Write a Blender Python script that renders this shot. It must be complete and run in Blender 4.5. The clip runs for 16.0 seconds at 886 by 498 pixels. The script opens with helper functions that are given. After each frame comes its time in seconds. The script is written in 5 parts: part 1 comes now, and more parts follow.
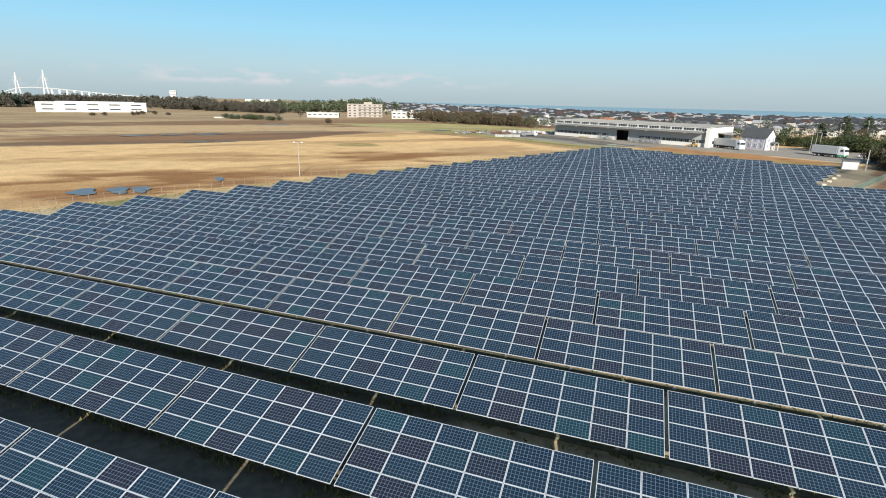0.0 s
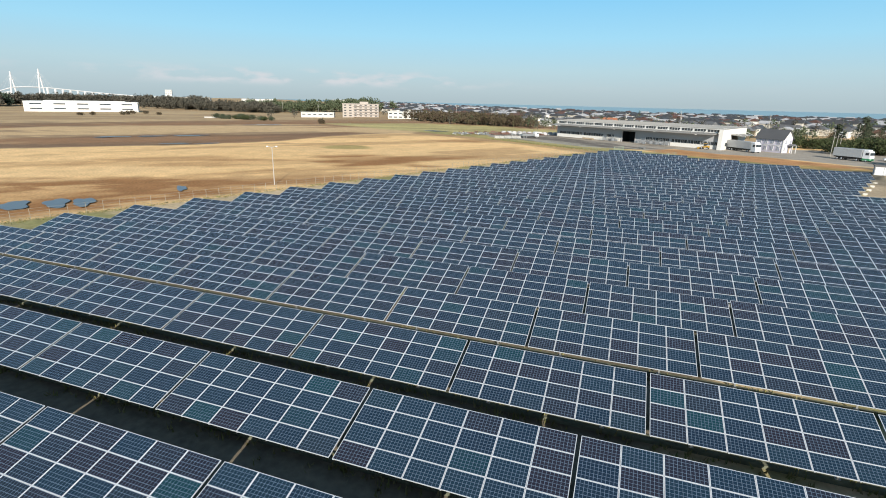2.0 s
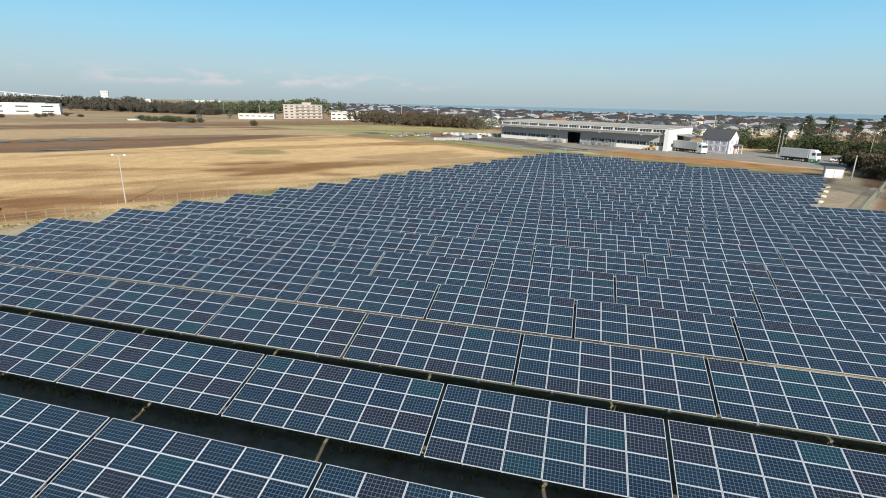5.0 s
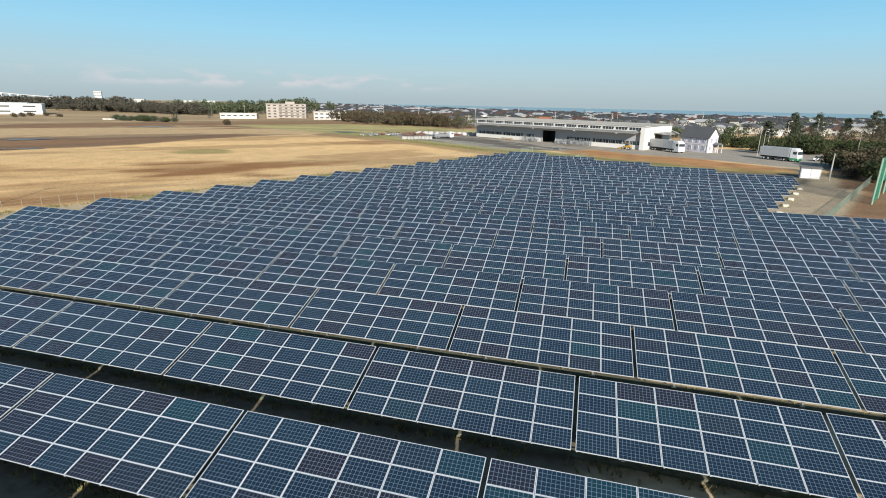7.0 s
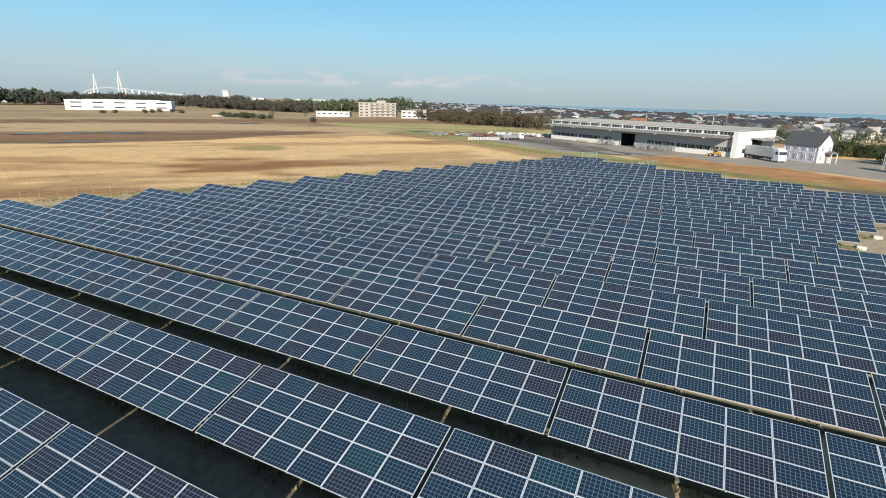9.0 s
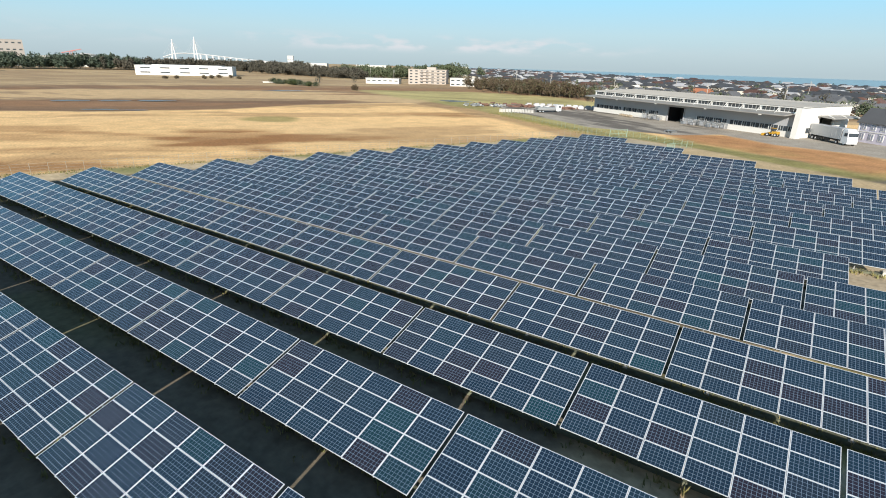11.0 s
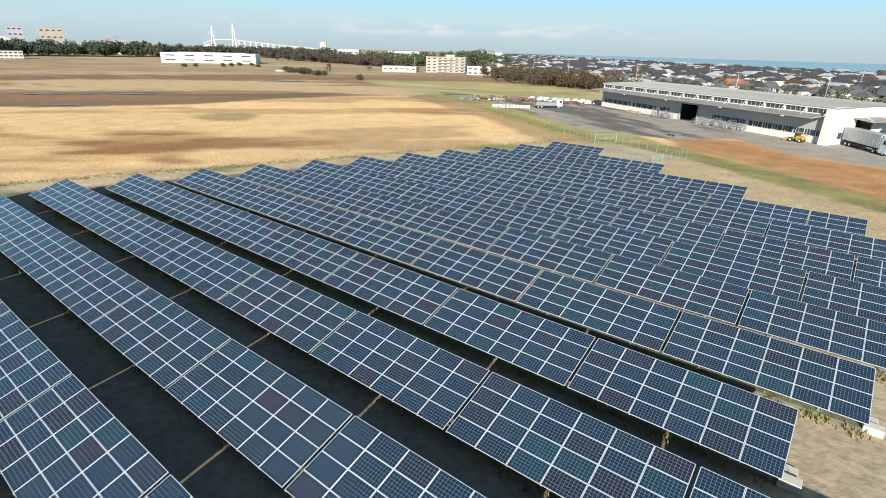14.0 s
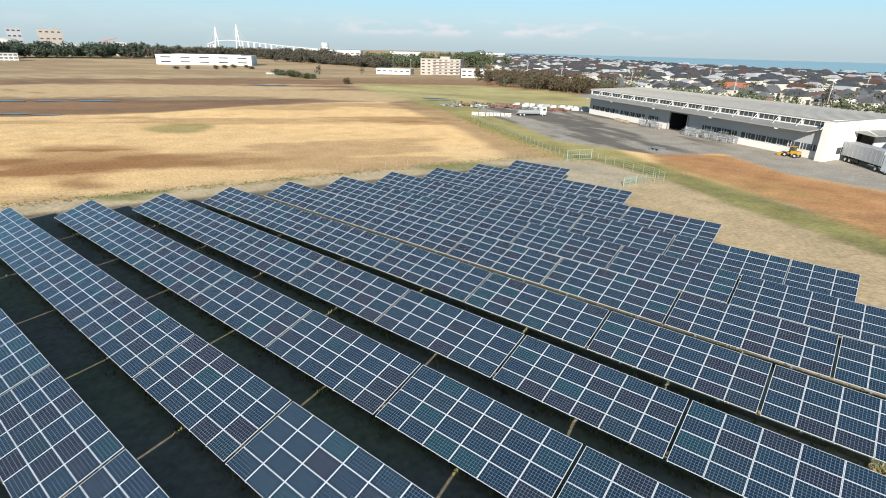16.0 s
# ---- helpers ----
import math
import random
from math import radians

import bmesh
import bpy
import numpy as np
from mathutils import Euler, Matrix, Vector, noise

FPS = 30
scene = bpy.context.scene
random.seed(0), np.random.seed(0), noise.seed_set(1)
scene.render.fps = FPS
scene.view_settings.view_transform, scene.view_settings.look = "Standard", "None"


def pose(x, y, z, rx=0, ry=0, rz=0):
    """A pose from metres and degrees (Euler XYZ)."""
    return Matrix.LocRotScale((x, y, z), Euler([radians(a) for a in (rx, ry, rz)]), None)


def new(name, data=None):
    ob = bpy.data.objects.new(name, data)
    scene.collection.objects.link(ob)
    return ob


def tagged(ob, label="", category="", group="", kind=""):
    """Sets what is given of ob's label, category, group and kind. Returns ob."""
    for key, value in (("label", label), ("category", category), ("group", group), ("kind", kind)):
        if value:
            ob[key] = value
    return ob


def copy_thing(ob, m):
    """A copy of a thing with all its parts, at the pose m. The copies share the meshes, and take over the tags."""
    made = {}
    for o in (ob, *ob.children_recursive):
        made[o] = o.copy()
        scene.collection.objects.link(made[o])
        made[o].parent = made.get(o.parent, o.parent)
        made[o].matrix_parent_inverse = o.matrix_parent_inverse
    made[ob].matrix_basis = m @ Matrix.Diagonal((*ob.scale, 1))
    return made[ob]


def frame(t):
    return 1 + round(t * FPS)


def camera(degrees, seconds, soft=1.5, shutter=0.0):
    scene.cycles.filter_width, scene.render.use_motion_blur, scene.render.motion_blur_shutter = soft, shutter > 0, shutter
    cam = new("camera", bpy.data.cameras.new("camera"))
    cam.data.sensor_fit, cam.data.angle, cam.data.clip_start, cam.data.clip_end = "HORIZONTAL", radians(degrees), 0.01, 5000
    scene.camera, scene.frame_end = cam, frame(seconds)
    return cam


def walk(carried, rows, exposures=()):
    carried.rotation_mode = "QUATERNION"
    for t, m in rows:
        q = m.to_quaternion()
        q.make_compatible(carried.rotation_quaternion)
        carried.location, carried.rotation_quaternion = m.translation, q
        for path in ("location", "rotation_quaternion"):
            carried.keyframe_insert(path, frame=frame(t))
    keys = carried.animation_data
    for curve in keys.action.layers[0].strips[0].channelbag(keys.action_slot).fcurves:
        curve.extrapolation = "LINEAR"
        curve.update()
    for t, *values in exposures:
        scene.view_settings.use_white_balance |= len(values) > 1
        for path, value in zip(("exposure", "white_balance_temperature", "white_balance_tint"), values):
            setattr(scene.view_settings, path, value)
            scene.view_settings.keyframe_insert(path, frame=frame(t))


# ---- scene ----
cam = camera(82.54, 16.0, soft=1.0)
PATH = [
    (0.0, pose(-4.70, -36.06, 16.09, 73.59, -1.22, 19.85)),
    (0.5, pose(-5.47, -32.98, 15.97, 73.62, -1.29, 19.83)),
    (1.0, pose(-6.30, -29.89, 16.12, 73.54, -1.24, 19.79)),
    (1.5, pose(-7.14, -26.86, 16.07, 73.55, -1.24, 19.76)),
    (2.0, pose(-7.98, -23.82, 15.93, 73.57, -1.27, 19.74)),
    (2.5, pose(-8.70, -20.61, 15.86, 73.62, -1.31, 19.63)),
    (3.0, pose(-8.93, -17.50, 15.76, 73.66, -1.27, 19.24)),
    (3.2, pose(-8.84, -16.20, 15.74, 73.77, -1.32, 18.81)),
    (5.3, pose(-2.96, -3.39, 15.25, 73.78, -1.11, 14.95)),
    (5.5, pose(-2.03, -2.10, 15.12, 73.78, -1.10, 14.93)),
    (6.0, pose(0.33, 1.10, 14.77, 73.84, -1.11, 14.72)),
    (6.5, pose(2.84, 4.25, 14.53, 73.84, -1.04, 14.45)),
    (7.0, pose(5.49, 7.33, 14.38, 73.85, -1.08, 15.20)),
    (7.5, pose(8.24, 10.29, 14.39, 73.76, -1.11, 17.35)),
    (8.0, pose(11.06, 13.36, 14.47, 73.68, -1.39, 20.85)),
    (8.5, pose(13.57, 16.91, 14.37, 73.64, -1.38, 24.74)),
    (9.0, pose(16.09, 20.55, 14.43, 73.58, -1.37, 26.67)),
    (9.2, pose(17.15, 22.11, 14.48, 73.62, -1.47, 27.40)),
    (11.3, pose(24.10, 36.51, 15.78, 69.17, -1.39, 34.39)),
    (11.5, pose(24.49, 38.09, 15.79, 68.79, -1.29, 34.67)),
    (12.0, pose(25.45, 42.05, 16.01, 68.25, -1.29, 35.70)),
    (12.5, pose(26.26, 45.91, 16.36, 68.16, -1.26, 36.55)),
    (13.0, pose(26.94, 49.78, 16.74, 68.24, -1.23, 37.12)),
    (13.5, pose(27.53, 53.49, 17.19, 68.33, -1.31, 37.57)),
    (14.0, pose(28.03, 57.16, 17.65, 68.32, -1.38, 37.95)),
    (14.5, pose(28.41, 60.80, 18.14, 68.31, -1.34, 38.14)),
    (15.0, pose(28.63, 64.32, 18.60, 68.27, -1.23, 38.35)),
    (15.5, pose(28.75, 67.89, 18.81, 68.29, -1.21, 38.53)),
    (16.0, pose(28.78, 70.81, 19.19, 68.31, -1.28, 38.55)),
]

# ---------------------------------------------------------------- world, sun
SUN_TO = Vector((1.0, -2.03, 1.0)).normalized()
walk(cam, PATH, [(0.0, 0.46), (3.2, 0.44), (5.3, 0.37), (9.2, 0.38), (11.3, 0.59), (16.0, 0.65)])

world = bpy.data.worlds.new("sky")
scene.world = world
world.use_nodes = True
wt = world.node_tree
for n in list(wt.nodes):
    wt.nodes.remove(n)
w_out = wt.nodes.new("ShaderNodeOutputWorld")
w_bg = wt.nodes.new("ShaderNodeBackground")
w_sky = wt.nodes.new("ShaderNodeTexSky")
w_sky.sky_type = "NISHITA"
w_sky.sun_disc = False
w_sky.sun_elevation = math.asin(SUN_TO.z)
w_sky.sun_rotation = math.atan2(SUN_TO.x, SUN_TO.y)
w_sky.altitude = 10
w_sky.air_density = 1.0
w_sky.dust_density = 0.5
w_sky.ozone_density = 1.5


def w_node(kind, **kw):
    node = wt.nodes.new(kind)
    for k, v in kw.items():
        node.inputs[k].default_value = v
    return node


def w_math(op, a, b):
    node = wt.nodes.new("ShaderNodeMath")
    node.operation = op
    node.use_clamp = op == "MULTIPLY_ADD"
    for sock, v in zip(node.inputs, (a, b)):
        if isinstance(v, (int, float)):
            sock.default_value = v
        else:
            wt.links.new(v, sock)
    return node.outputs[0]


def w_ramp(fac, stops):
    node = wt.nodes.new("ShaderNodeValToRGB")
    e = node.color_ramp.elements
    while len(e) < len(stops):
        e.new(0.5)
    for el, (p, c) in zip(e, stops):
        el.position, el.color = p, (*c, 1)
    wt.links.new(fac, node.inputs["Fac"])
    return node.outputs["Color"]


def w_mix(fac, a, b):
    """Blend of two colours."""
    node = wt.nodes.new("ShaderNodeMix")
    node.data_type = "RGBA"
    for sock, v in ((node.inputs[0], fac), (node.inputs[6], a), (node.inputs[7], b)):
        if isinstance(v, tuple):
            sock.default_value = (*v, 1)
        else:
            wt.links.new(v, sock)
    return node.outputs[2]


w_co = wt.nodes.new("ShaderNodeTexCoord").outputs["Generated"]
w_sep = wt.nodes.new("ShaderNodeSeparateXYZ")
wt.links.new(w_co, w_sep.inputs[0])
w_up = w_sep.outputs["Z"]
w_tone = w_ramp(w_up, [(0.0, (0.43, 0.545, 0.60)), (0.025, (0.47, 0.605, 0.67)), (0.055, (0.47, 0.67, 0.76)), (0.11, (0.36, 0.72, 0.94)), (0.19, (0.22, 0.63, 0.97)), (0.45, (0.105, 0.235, 0.375))])
w_gain = wt.nodes.new("ShaderNodeVectorMath")
w_gain.operation = "SCALE"
w_gain.inputs["Scale"].default_value = 9.6
wt.links.new(w_tone, w_gain.inputs[0])
w_haze = w_ramp(w_up, [(0.0, (0.95, 0.95, 0.95)), (0.25, (0.85, 0.85, 0.85)), (0.6, (0.25, 0.25, 0.25))])
w_col = w_mix(w_haze, w_sky.outputs[0], w_gain.outputs[0])
w_map = w_node("ShaderNodeMapping", Scale=(7.0, 7.0, 26.0))
wt.links.new(w_co, w_map.inputs["Vector"])
w_nz = w_node("ShaderNodeTexNoise", Scale=2.2, Detail=6.0)
wt.links.new(w_map.outputs[0], w_nz.inputs["Vector"])
w_cloud = w_ramp(w_nz.outputs["Fac"], [(0.47, (0, 0, 0)), (0.62, (0.95, 0.95, 0.95))])
w_band = w_ramp(w_up, [(0.018, (0, 0, 0)), (0.028, (1, 1, 1)), (0.040, (0.9, 0.9, 0.9)), (0.052, (0, 0, 0))])
w_side = w_ramp(w_math("MULTIPLY_ADD", w_sep.outputs["X"], 0.5), [(0.08, (0.2, 0.2, 0.2)), (0.16, (1, 1, 1)), (0.30, (1, 1, 1)), (0.40, (0.05, 0.05, 0.05))])
w_fac = w_math("MULTIPLY", w_math("MULTIPLY", w_cloud, w_band), w_side)
w_col = w_mix(w_fac, w_col, (6.5, 6.75, 7.1))
w_bg.inputs["Strength"].default_value = 0.076
wt.links.new(w_col, w_bg.inputs["Color"])
wt.links.new(w_bg.outputs[0], w_out.inputs["Surface"])

sun_data = bpy.data.lights.new("sun", "SUN")
sun_data.energy = 5.0
sun_data.angle = radians(0.55)
sun_data.color = (1.0, 0.93, 0.82)
sun = new("sun", sun_data)
sun.rotation_euler = SUN_TO.to_track_quat("Z", "Y").to_euler()


# ---------------------------------------------------------------- materials
class Mat:
    """A node material under construction."""

    def __init__(self, name, rough=0.6, metal=0.0):
        self.m = bpy.data.materials.new(name)
        self.m.use_nodes = True
        self.t = self.m.node_tree
        self.b = self.t.nodes["Principled BSDF"]
        self.b.inputs["Roughness"].default_value = rough
        self.b.inputs["Metallic"].default_value = metal

    def n(self, kind, **kw):
        node = self.t.nodes.new(kind)
        for k, v in kw.items():
            if k in node.inputs:
                node.inputs[k].default_value = v
        return node

    def l(self, a, b):
        self.t.links.new(a, b)

    def coord(self):
        return self.n("ShaderNodeTexCoord").outputs["Object"]

    def noise(self, scale, detail=4.0, co=None, stretch=None):
        co = co or self.coord()
        if stretch:
            mp = self.n("ShaderNodeMapping")
            mp.inputs["Scale"].default_value = stretch
            self.l(co, mp.inputs["Vector"])
            co = mp.outputs[0]
        nz = self.n("ShaderNodeTexNoise", Scale=scale, Detail=detail)
        self.l(co, nz.inputs["Vector"])
        return nz.outputs["Fac"]

    def ramp(self, fac, stops):
        r = self.n("ShaderNodeValToRGB")
        e = r.color_ramp.elements
        while len(e) < len(stops):
            e.new(0.5)
        for el, (p, c) in zip(e, stops):
            el.position, el.color = p, (*c, 1)
        self.l(fac, r.inputs["Fac"])
        return r.outputs["Color"]

    def mix(self, fac, a, b, mode="MIX"):
        x = self.n("ShaderNodeMix")
        x.data_type, x.blend_type = "RGBA", mode
        for sock, v in ((x.inputs[0], fac), (x.inputs[6], a), (x.inputs[7], b)):
            if isinstance(v, (int, float)):
                sock.default_value = v
            elif isinstance(v, tuple):
                sock.default_value = (*v, 1)
            else:
                self.l(v, sock)
        return x.outputs[2]

    def math(self, op, a, b=0.0, c=0.0):
        x = self.n("ShaderNodeMath")
        x.operation = op
        for sock, v in zip(x.inputs, (a, b, c)):
            if isinstance(v, (int, float)):
                sock.default_value = v
            else:
                self.l(v, sock)
        return x.outputs[0]

    def bump(self, height, strength=0.3, dist=0.02):
        bp = self.n("ShaderNodeBump", Strength=strength, Distance=dist)
        self.l(height, bp.inputs["Height"])
        self.l(bp.outputs[0], self.b.inputs["Normal"])

    def colour(self, c):
        if isinstance(c, tuple):
            self.b.inputs["Base Color"].default_value = (*c, 1)
        else:
            self.l(c, self.b.inputs["Base Color"])
        return self


def worn(name, colour, rough=0.6, metal=0.0, fine=12.0, coarse=0.6, amount=0.25, bump=0.15, vary=0.0):
    """A coloured surface with grain and broad stains; vary: how far objects differ."""
    m = Mat(name, rough, metal)
    dark = tuple(v * (1 - amount) for v in colour)
    light = tuple(min(1, v * (1 + amount * 0.5)) for v in colour)
    f = m.noise(fine)
    g = m.noise(coarse, 3)
    c = m.mix(m.math("MULTIPLY_ADD", f, 0.5, m.math("MULTIPLY", g, 0.5)), dark, light)
    if vary:
        r = m.n("ShaderNodeObjectInfo").outputs["Random"]
        c = m.mix(1.0, c, m.ramp(r, [(0, (1 - vary,) * 3), (1, (1, 1, 1))]), "MULTIPLY")
    m.colour(c)
    if bump:
        m.bump(f, bump, 0.02)
    return m.m


def make_cell_glass():
    m = Mat("solar_cells", 0.14)
    co = m.coord()
    sep = m.n("ShaderNodeSeparateXYZ")
    m.l(co, sep.inputs[0])

    def grid(axis, half, count):
        u = m.math("MULTIPLY", m.math("ADD", axis, half), count / (2 * half))
        fr = m.math("FRACT", u)
        return m.math("ABSOLUTE", m.math("SUBTRACT", fr, 0.5))

    gx = grid(sep.outputs[0], PANEL_W / 2 - 0.028, 10)
    gy = grid(sep.outputs[1], PANEL_H / 2 - 0.028, 6)
    line = m.math("GREATER_THAN", m.math("MAXIMUM", gx, gy), 0.456)
    rnd = m.n("ShaderNodeObjectInfo").outputs["Random"]
    tone = m.ramp(rnd, [(0.0, (0.0098, 0.0208, 0.0341)), (0.34, (0.0107, 0.0256, 0.0384)), (0.58, (0.0123, 0.0288, 0.0409)),
                        (0.66, (0.0164, 0.0192, 0.0273)), (0.80, (0.0205, 0.0168, 0.0236)), (0.92, (0.0098, 0.0320, 0.0409)), (1.0, (0.0082, 0.0384, 0.0434))])
    cell = m.n("ShaderNodeTexVoronoi", Scale=55.0)
    m.l(co, cell.inputs["Vector"])
    flake = m.ramp(cell.outputs["Color"], [(0, (0.68, 0.80, 0.95)), (1, (0.96, 1.12, 1.38))])
    c = m.mix(1.0, tone, flake, "MULTIPLY")
    c = m.mix(line, c, (0.125, 0.18, 0.26))
    dust = m.noise(1.3, 5)
    c = m.mix(m.math("MULTIPLY", dust, 0.012), c, (0.45, 0.42, 0.36))
    m.colour(c)
    m.l(m.math("MULTIPLY_ADD", dust, 0.12, 0.08), m.b.inputs["Roughness"])
    m.b.inputs["IOR"].default_value = 1.45
    return m.m


PANEL_W, PANEL_H = 1.606, 0.992
M_cell = make_cell_glass()
M_alu = worn("anodised_aluminium", (0.54, 0.57, 0.61), 0.4, 0.0, 30, 2, 0.08, 0)
M_steel = worn("galvanised_steel", (0.42, 0.43, 0.43), 0.5, 0.7, 40, 3, 0.3, 0.1)
# greenish footing concrete darkened for shade; M_concrete is its sunlit tone
M_mossy_shade = worn("shaded_mossy_concrete", (0.17, 0.18, 0.125), 0.95, 0, 5, 0.35, 0.75, 0.4)
M_concrete = worn("pale_concrete", (0.62, 0.59, 0.52), 0.9, 0, 9, 0.5, 0.35, 0.4)


# ---------------------------------------------------------------- mesh helpers
def box(bm, cx, cy, cz, sx, sy, sz, rz=0.0, bevel=0.0):
    """A box about its centre; adds it to bm."""
    m = Matrix.Translation((cx, cy, cz)) @ Matrix.Rotation(radians(rz), 4, "Z") @ Matrix.Diagonal((sx, sy, sz, 1))
    r = bmesh.ops.create_cube(bm, size=1.0, matrix=m)
    if bevel:
        edges = {e for v in r["verts"] for e in v.link_edges}
        bmesh.ops.bevel(bm, geom=list(edges), offset=bevel, segments=1, affect="EDGES")
    return r["verts"]


def rod(bm, a, b, r0, r1=None, seg=8):
    """A tapered rod from a to b."""
    a, b = Vector(a), Vector(b)
    d = b - a
    m = Matrix.Translation((a + b) / 2) @ d.to_track_quat("Z", "Y").to_matrix().to_4x4()
    bmesh.ops.create_cone(bm, cap_ends=True, segments=seg, radius1=r0, radius2=r0 if r1 is None else r1, depth=d.length, matrix=m)


def poly(bm, pts):
    return bm.faces.new([bm.verts.new(p) for p in pts])


def prism(bm, pts, z0, z1):
    """An upright prism on a ground polygon."""
    lo = [bm.verts.new((x, y, z0)) for x, y in pts]
    hi = [bm.verts.new((x, y, z1)) for x, y in pts]
    bm.faces.new(lo[::-1])
    bm.faces.new(hi)
    n = len(pts)
    for i in range(n):
        bm.faces.new((lo[i], lo[(i + 1) % n], hi[(i + 1) % n], hi[i]))


def mesh_of(name, bm, material=None):
    bmesh.ops.recalc_face_normals(bm, faces=bm.faces)
    me = bpy.data.meshes.new(name)
    bm.to_mesh(me)
    bm.free()
    for mt in (material if isinstance(material, (list, tuple)) else [material]):
        if mt:
            me.materials.append(mt)
    return me


def part(name, bm, material, parent, label=""):
    ob = new(name, mesh_of(name, bm, material))
    ob.parent = parent
    return tagged(ob, label)


def thing(name, m, label, category, group="", kind=""):
    ob = new(name)
    ob.empty_display_size = 0.3
    ob.matrix_basis = m
    return tagged(ob, label, category, group, kind)


def solid(name, bm, material, label, category, group="", kind="", m=None):
    ob = new(name, mesh_of(name, bm, material))
    if m is not None:
        ob.matrix_basis = m
    return tagged(ob, label, category, group, kind)


rng = np.random.default_rng(7)


# ---------------------------------------------------------------- plan of the array
ROW_X, ROW_Y, SHIFT, PITCH, TABLE = 29.745, 82.71, 2.9364, 6.7031, 9.8854
Z_LOW, Z_TOP, SLOPE, Z_SOIL = 1.2, 2.376, 4.03, 0.3
TILT = math.asin((Z_TOP - Z_LOW) / SLOPE)
RUN = SLOPE * math.cos(TILT)


def row_right(k):
    """Table number (in halves) at which row k ends."""
    if k >= 0:
        return min(0.0, -6.0 + 1.5 * (9 - k)) if k > 5 else 0.0
    y = ROW_Y + PITCH * k
    return math.ceil((14 + max(0.0, y + 10) * 0.42 - ROW_X - SHIFT * k) / TABLE)


def row_left(k):
    if k >= -12:
        return -7
    y = ROW_Y + PITCH * k
    return max(-7, math.floor((-5 - (y + 36) * 1.95 - 14 - ROW_X - SHIFT * k) / TABLE))


ROWS = list(range(-16, 10))

# ---------------------------------------------------------------- ground, one sheet to the horizon
def axis(lo, hi, step, far):
    core = list(np.arange(lo, hi + 1e-6, step))
    left, right, d = [], [], step
    x = lo
    while x > -far:
        d *= 1.12
        x -= d
        left.append(x)
    x, d = hi, step
    while x < far:
        d *= 1.12
        x += d
        right.append(x)
    return np.array(left[::-1] + core + right)


NOISE = {}


def value_noise(x, y, scale, seed, stretch=1.0, angle=0.0):
    """Smooth noise in 0..1 over the plan."""
    if seed not in NOISE:
        NOISE[seed] = np.random.default_rng(seed).random((256, 256))
    tab = NOISE[seed]
    c, s = math.cos(angle), math.sin(angle)
    u, v = (x * c + y * s) / (scale * stretch), (-x * s + y * c) / scale
    i, j = np.floor(u).astype(int), np.floor(v).astype(int)
    f, g = u - i, v - j
    f, g = f * f * (3 - 2 * f), g * g * (3 - 2 * g)
    a, b = tab[i % 256, j % 256], tab[(i + 1) % 256, j % 256]
    c2, d = tab[i % 256, (j + 1) % 256], tab[(i + 1) % 256, (j + 1) % 256]
    return (a * (1 - f) + b * f) * (1 - g) + (c2 * (1 - f) + d * f) * g


def fbm(x, y, scale, seed, stretch=1.0, angle=0.0, octaves=4):
    out, amp, tot = 0, 1.0, 0
    for o in range(octaves):
        out = out + amp * value_noise(x, y, scale / 2 ** o, seed + o, stretch, angle)
        tot += amp
        amp *= 0.55
    return out / tot


def side(x, y, line):
    """Signed distance to the left of a polyline that runs along, positive on its left."""
    best, sgn = None, None
    for (x0, y0), (x1, y1) in zip(line, line[1:]):
        dx, dy = x1 - x0, y1 - y0
        L = math.hypot(dx, dy)
        t = np.clip(((x - x0) * dx + (y - y0) * dy) / L ** 2, 0, 1)
        d = np.hypot(x - x0 - t * dx, y - y0 - t * dy)
        sg = np.sign(dx * (y - y0) - dy * (x - x0))
        if best is None:
            best, sgn = d, sg
        else:
            near = d < best
            best, sgn = np.where(near, d, best), np.where(near, sg, sgn)
    return best * sgn


def inside(x, y, pts):
    """Signed distance to a polygon, positive inside."""
    dist = np.full(x.shape, 1e9)
    odd = np.zeros(x.shape, bool)
    for (x0, y0), (x1, y1) in zip(pts, pts[1:] + pts[:1]):
        dx, dy = x1 - x0, y1 - y0
        t = np.clip(((x - x0) * dx + (y - y0) * dy) / (dx * dx + dy * dy), 0, 1)
        dist = np.minimum(dist, np.hypot(x - x0 - t * dx, y - y0 - t * dy))
        cross = ((y0 > y) != (y1 > y)) & (x < (x1 - x0) * (y - y0) / (dy if dy else 1e-9) + x0)
        odd ^= cross
    return np.where(odd, dist, -dist)


def soft(d, w):
    t = np.clip(d / (2 * w) + 0.5, 0, 1)
    return (t * t * (3 - 2 * t))[..., None]


SHORE = [(3200.0, 900.0), (500.0, 960.0), (-18.0, 905.0), (-420.0, 1490.0), (-1290.0, 2210.0), (-2600.0, 3300.0)]
FENCE_WEST = [(-100.8, -35.3), (-77.7, 17.3), (-40.1, 105.5), (-16.1, 161.2)]
YARD_FENCE = [(-98.0, 217.4), (-65.2, 198.8), (-46.1, 188.7), (-27.3, 174.0), (-10.8, 160.6)]
FIELD_EDGE = [(-220.5, 20.0), (-148.6, 101.0), (-128.7, 136.1), (-128.1, 163.5), (-122.7, 194.4), (-112.8, 210.0), (-95.9, 215.3)]
YARD = [(-68.2, 209.9), (-46.8, 198.3), (-23.2, 179.2), (-0.9, 178.6), (9.5, 189.7), (22.2, 177.2), (36.3, 173.8), (55.6, 158.9), (74.8, 154.6), (127.7, 167.2), (126.8, 225.4), (42.1, 215.0), (25.1, 215.0), (-39.1, 252.2), (-80.4, 243.8)]
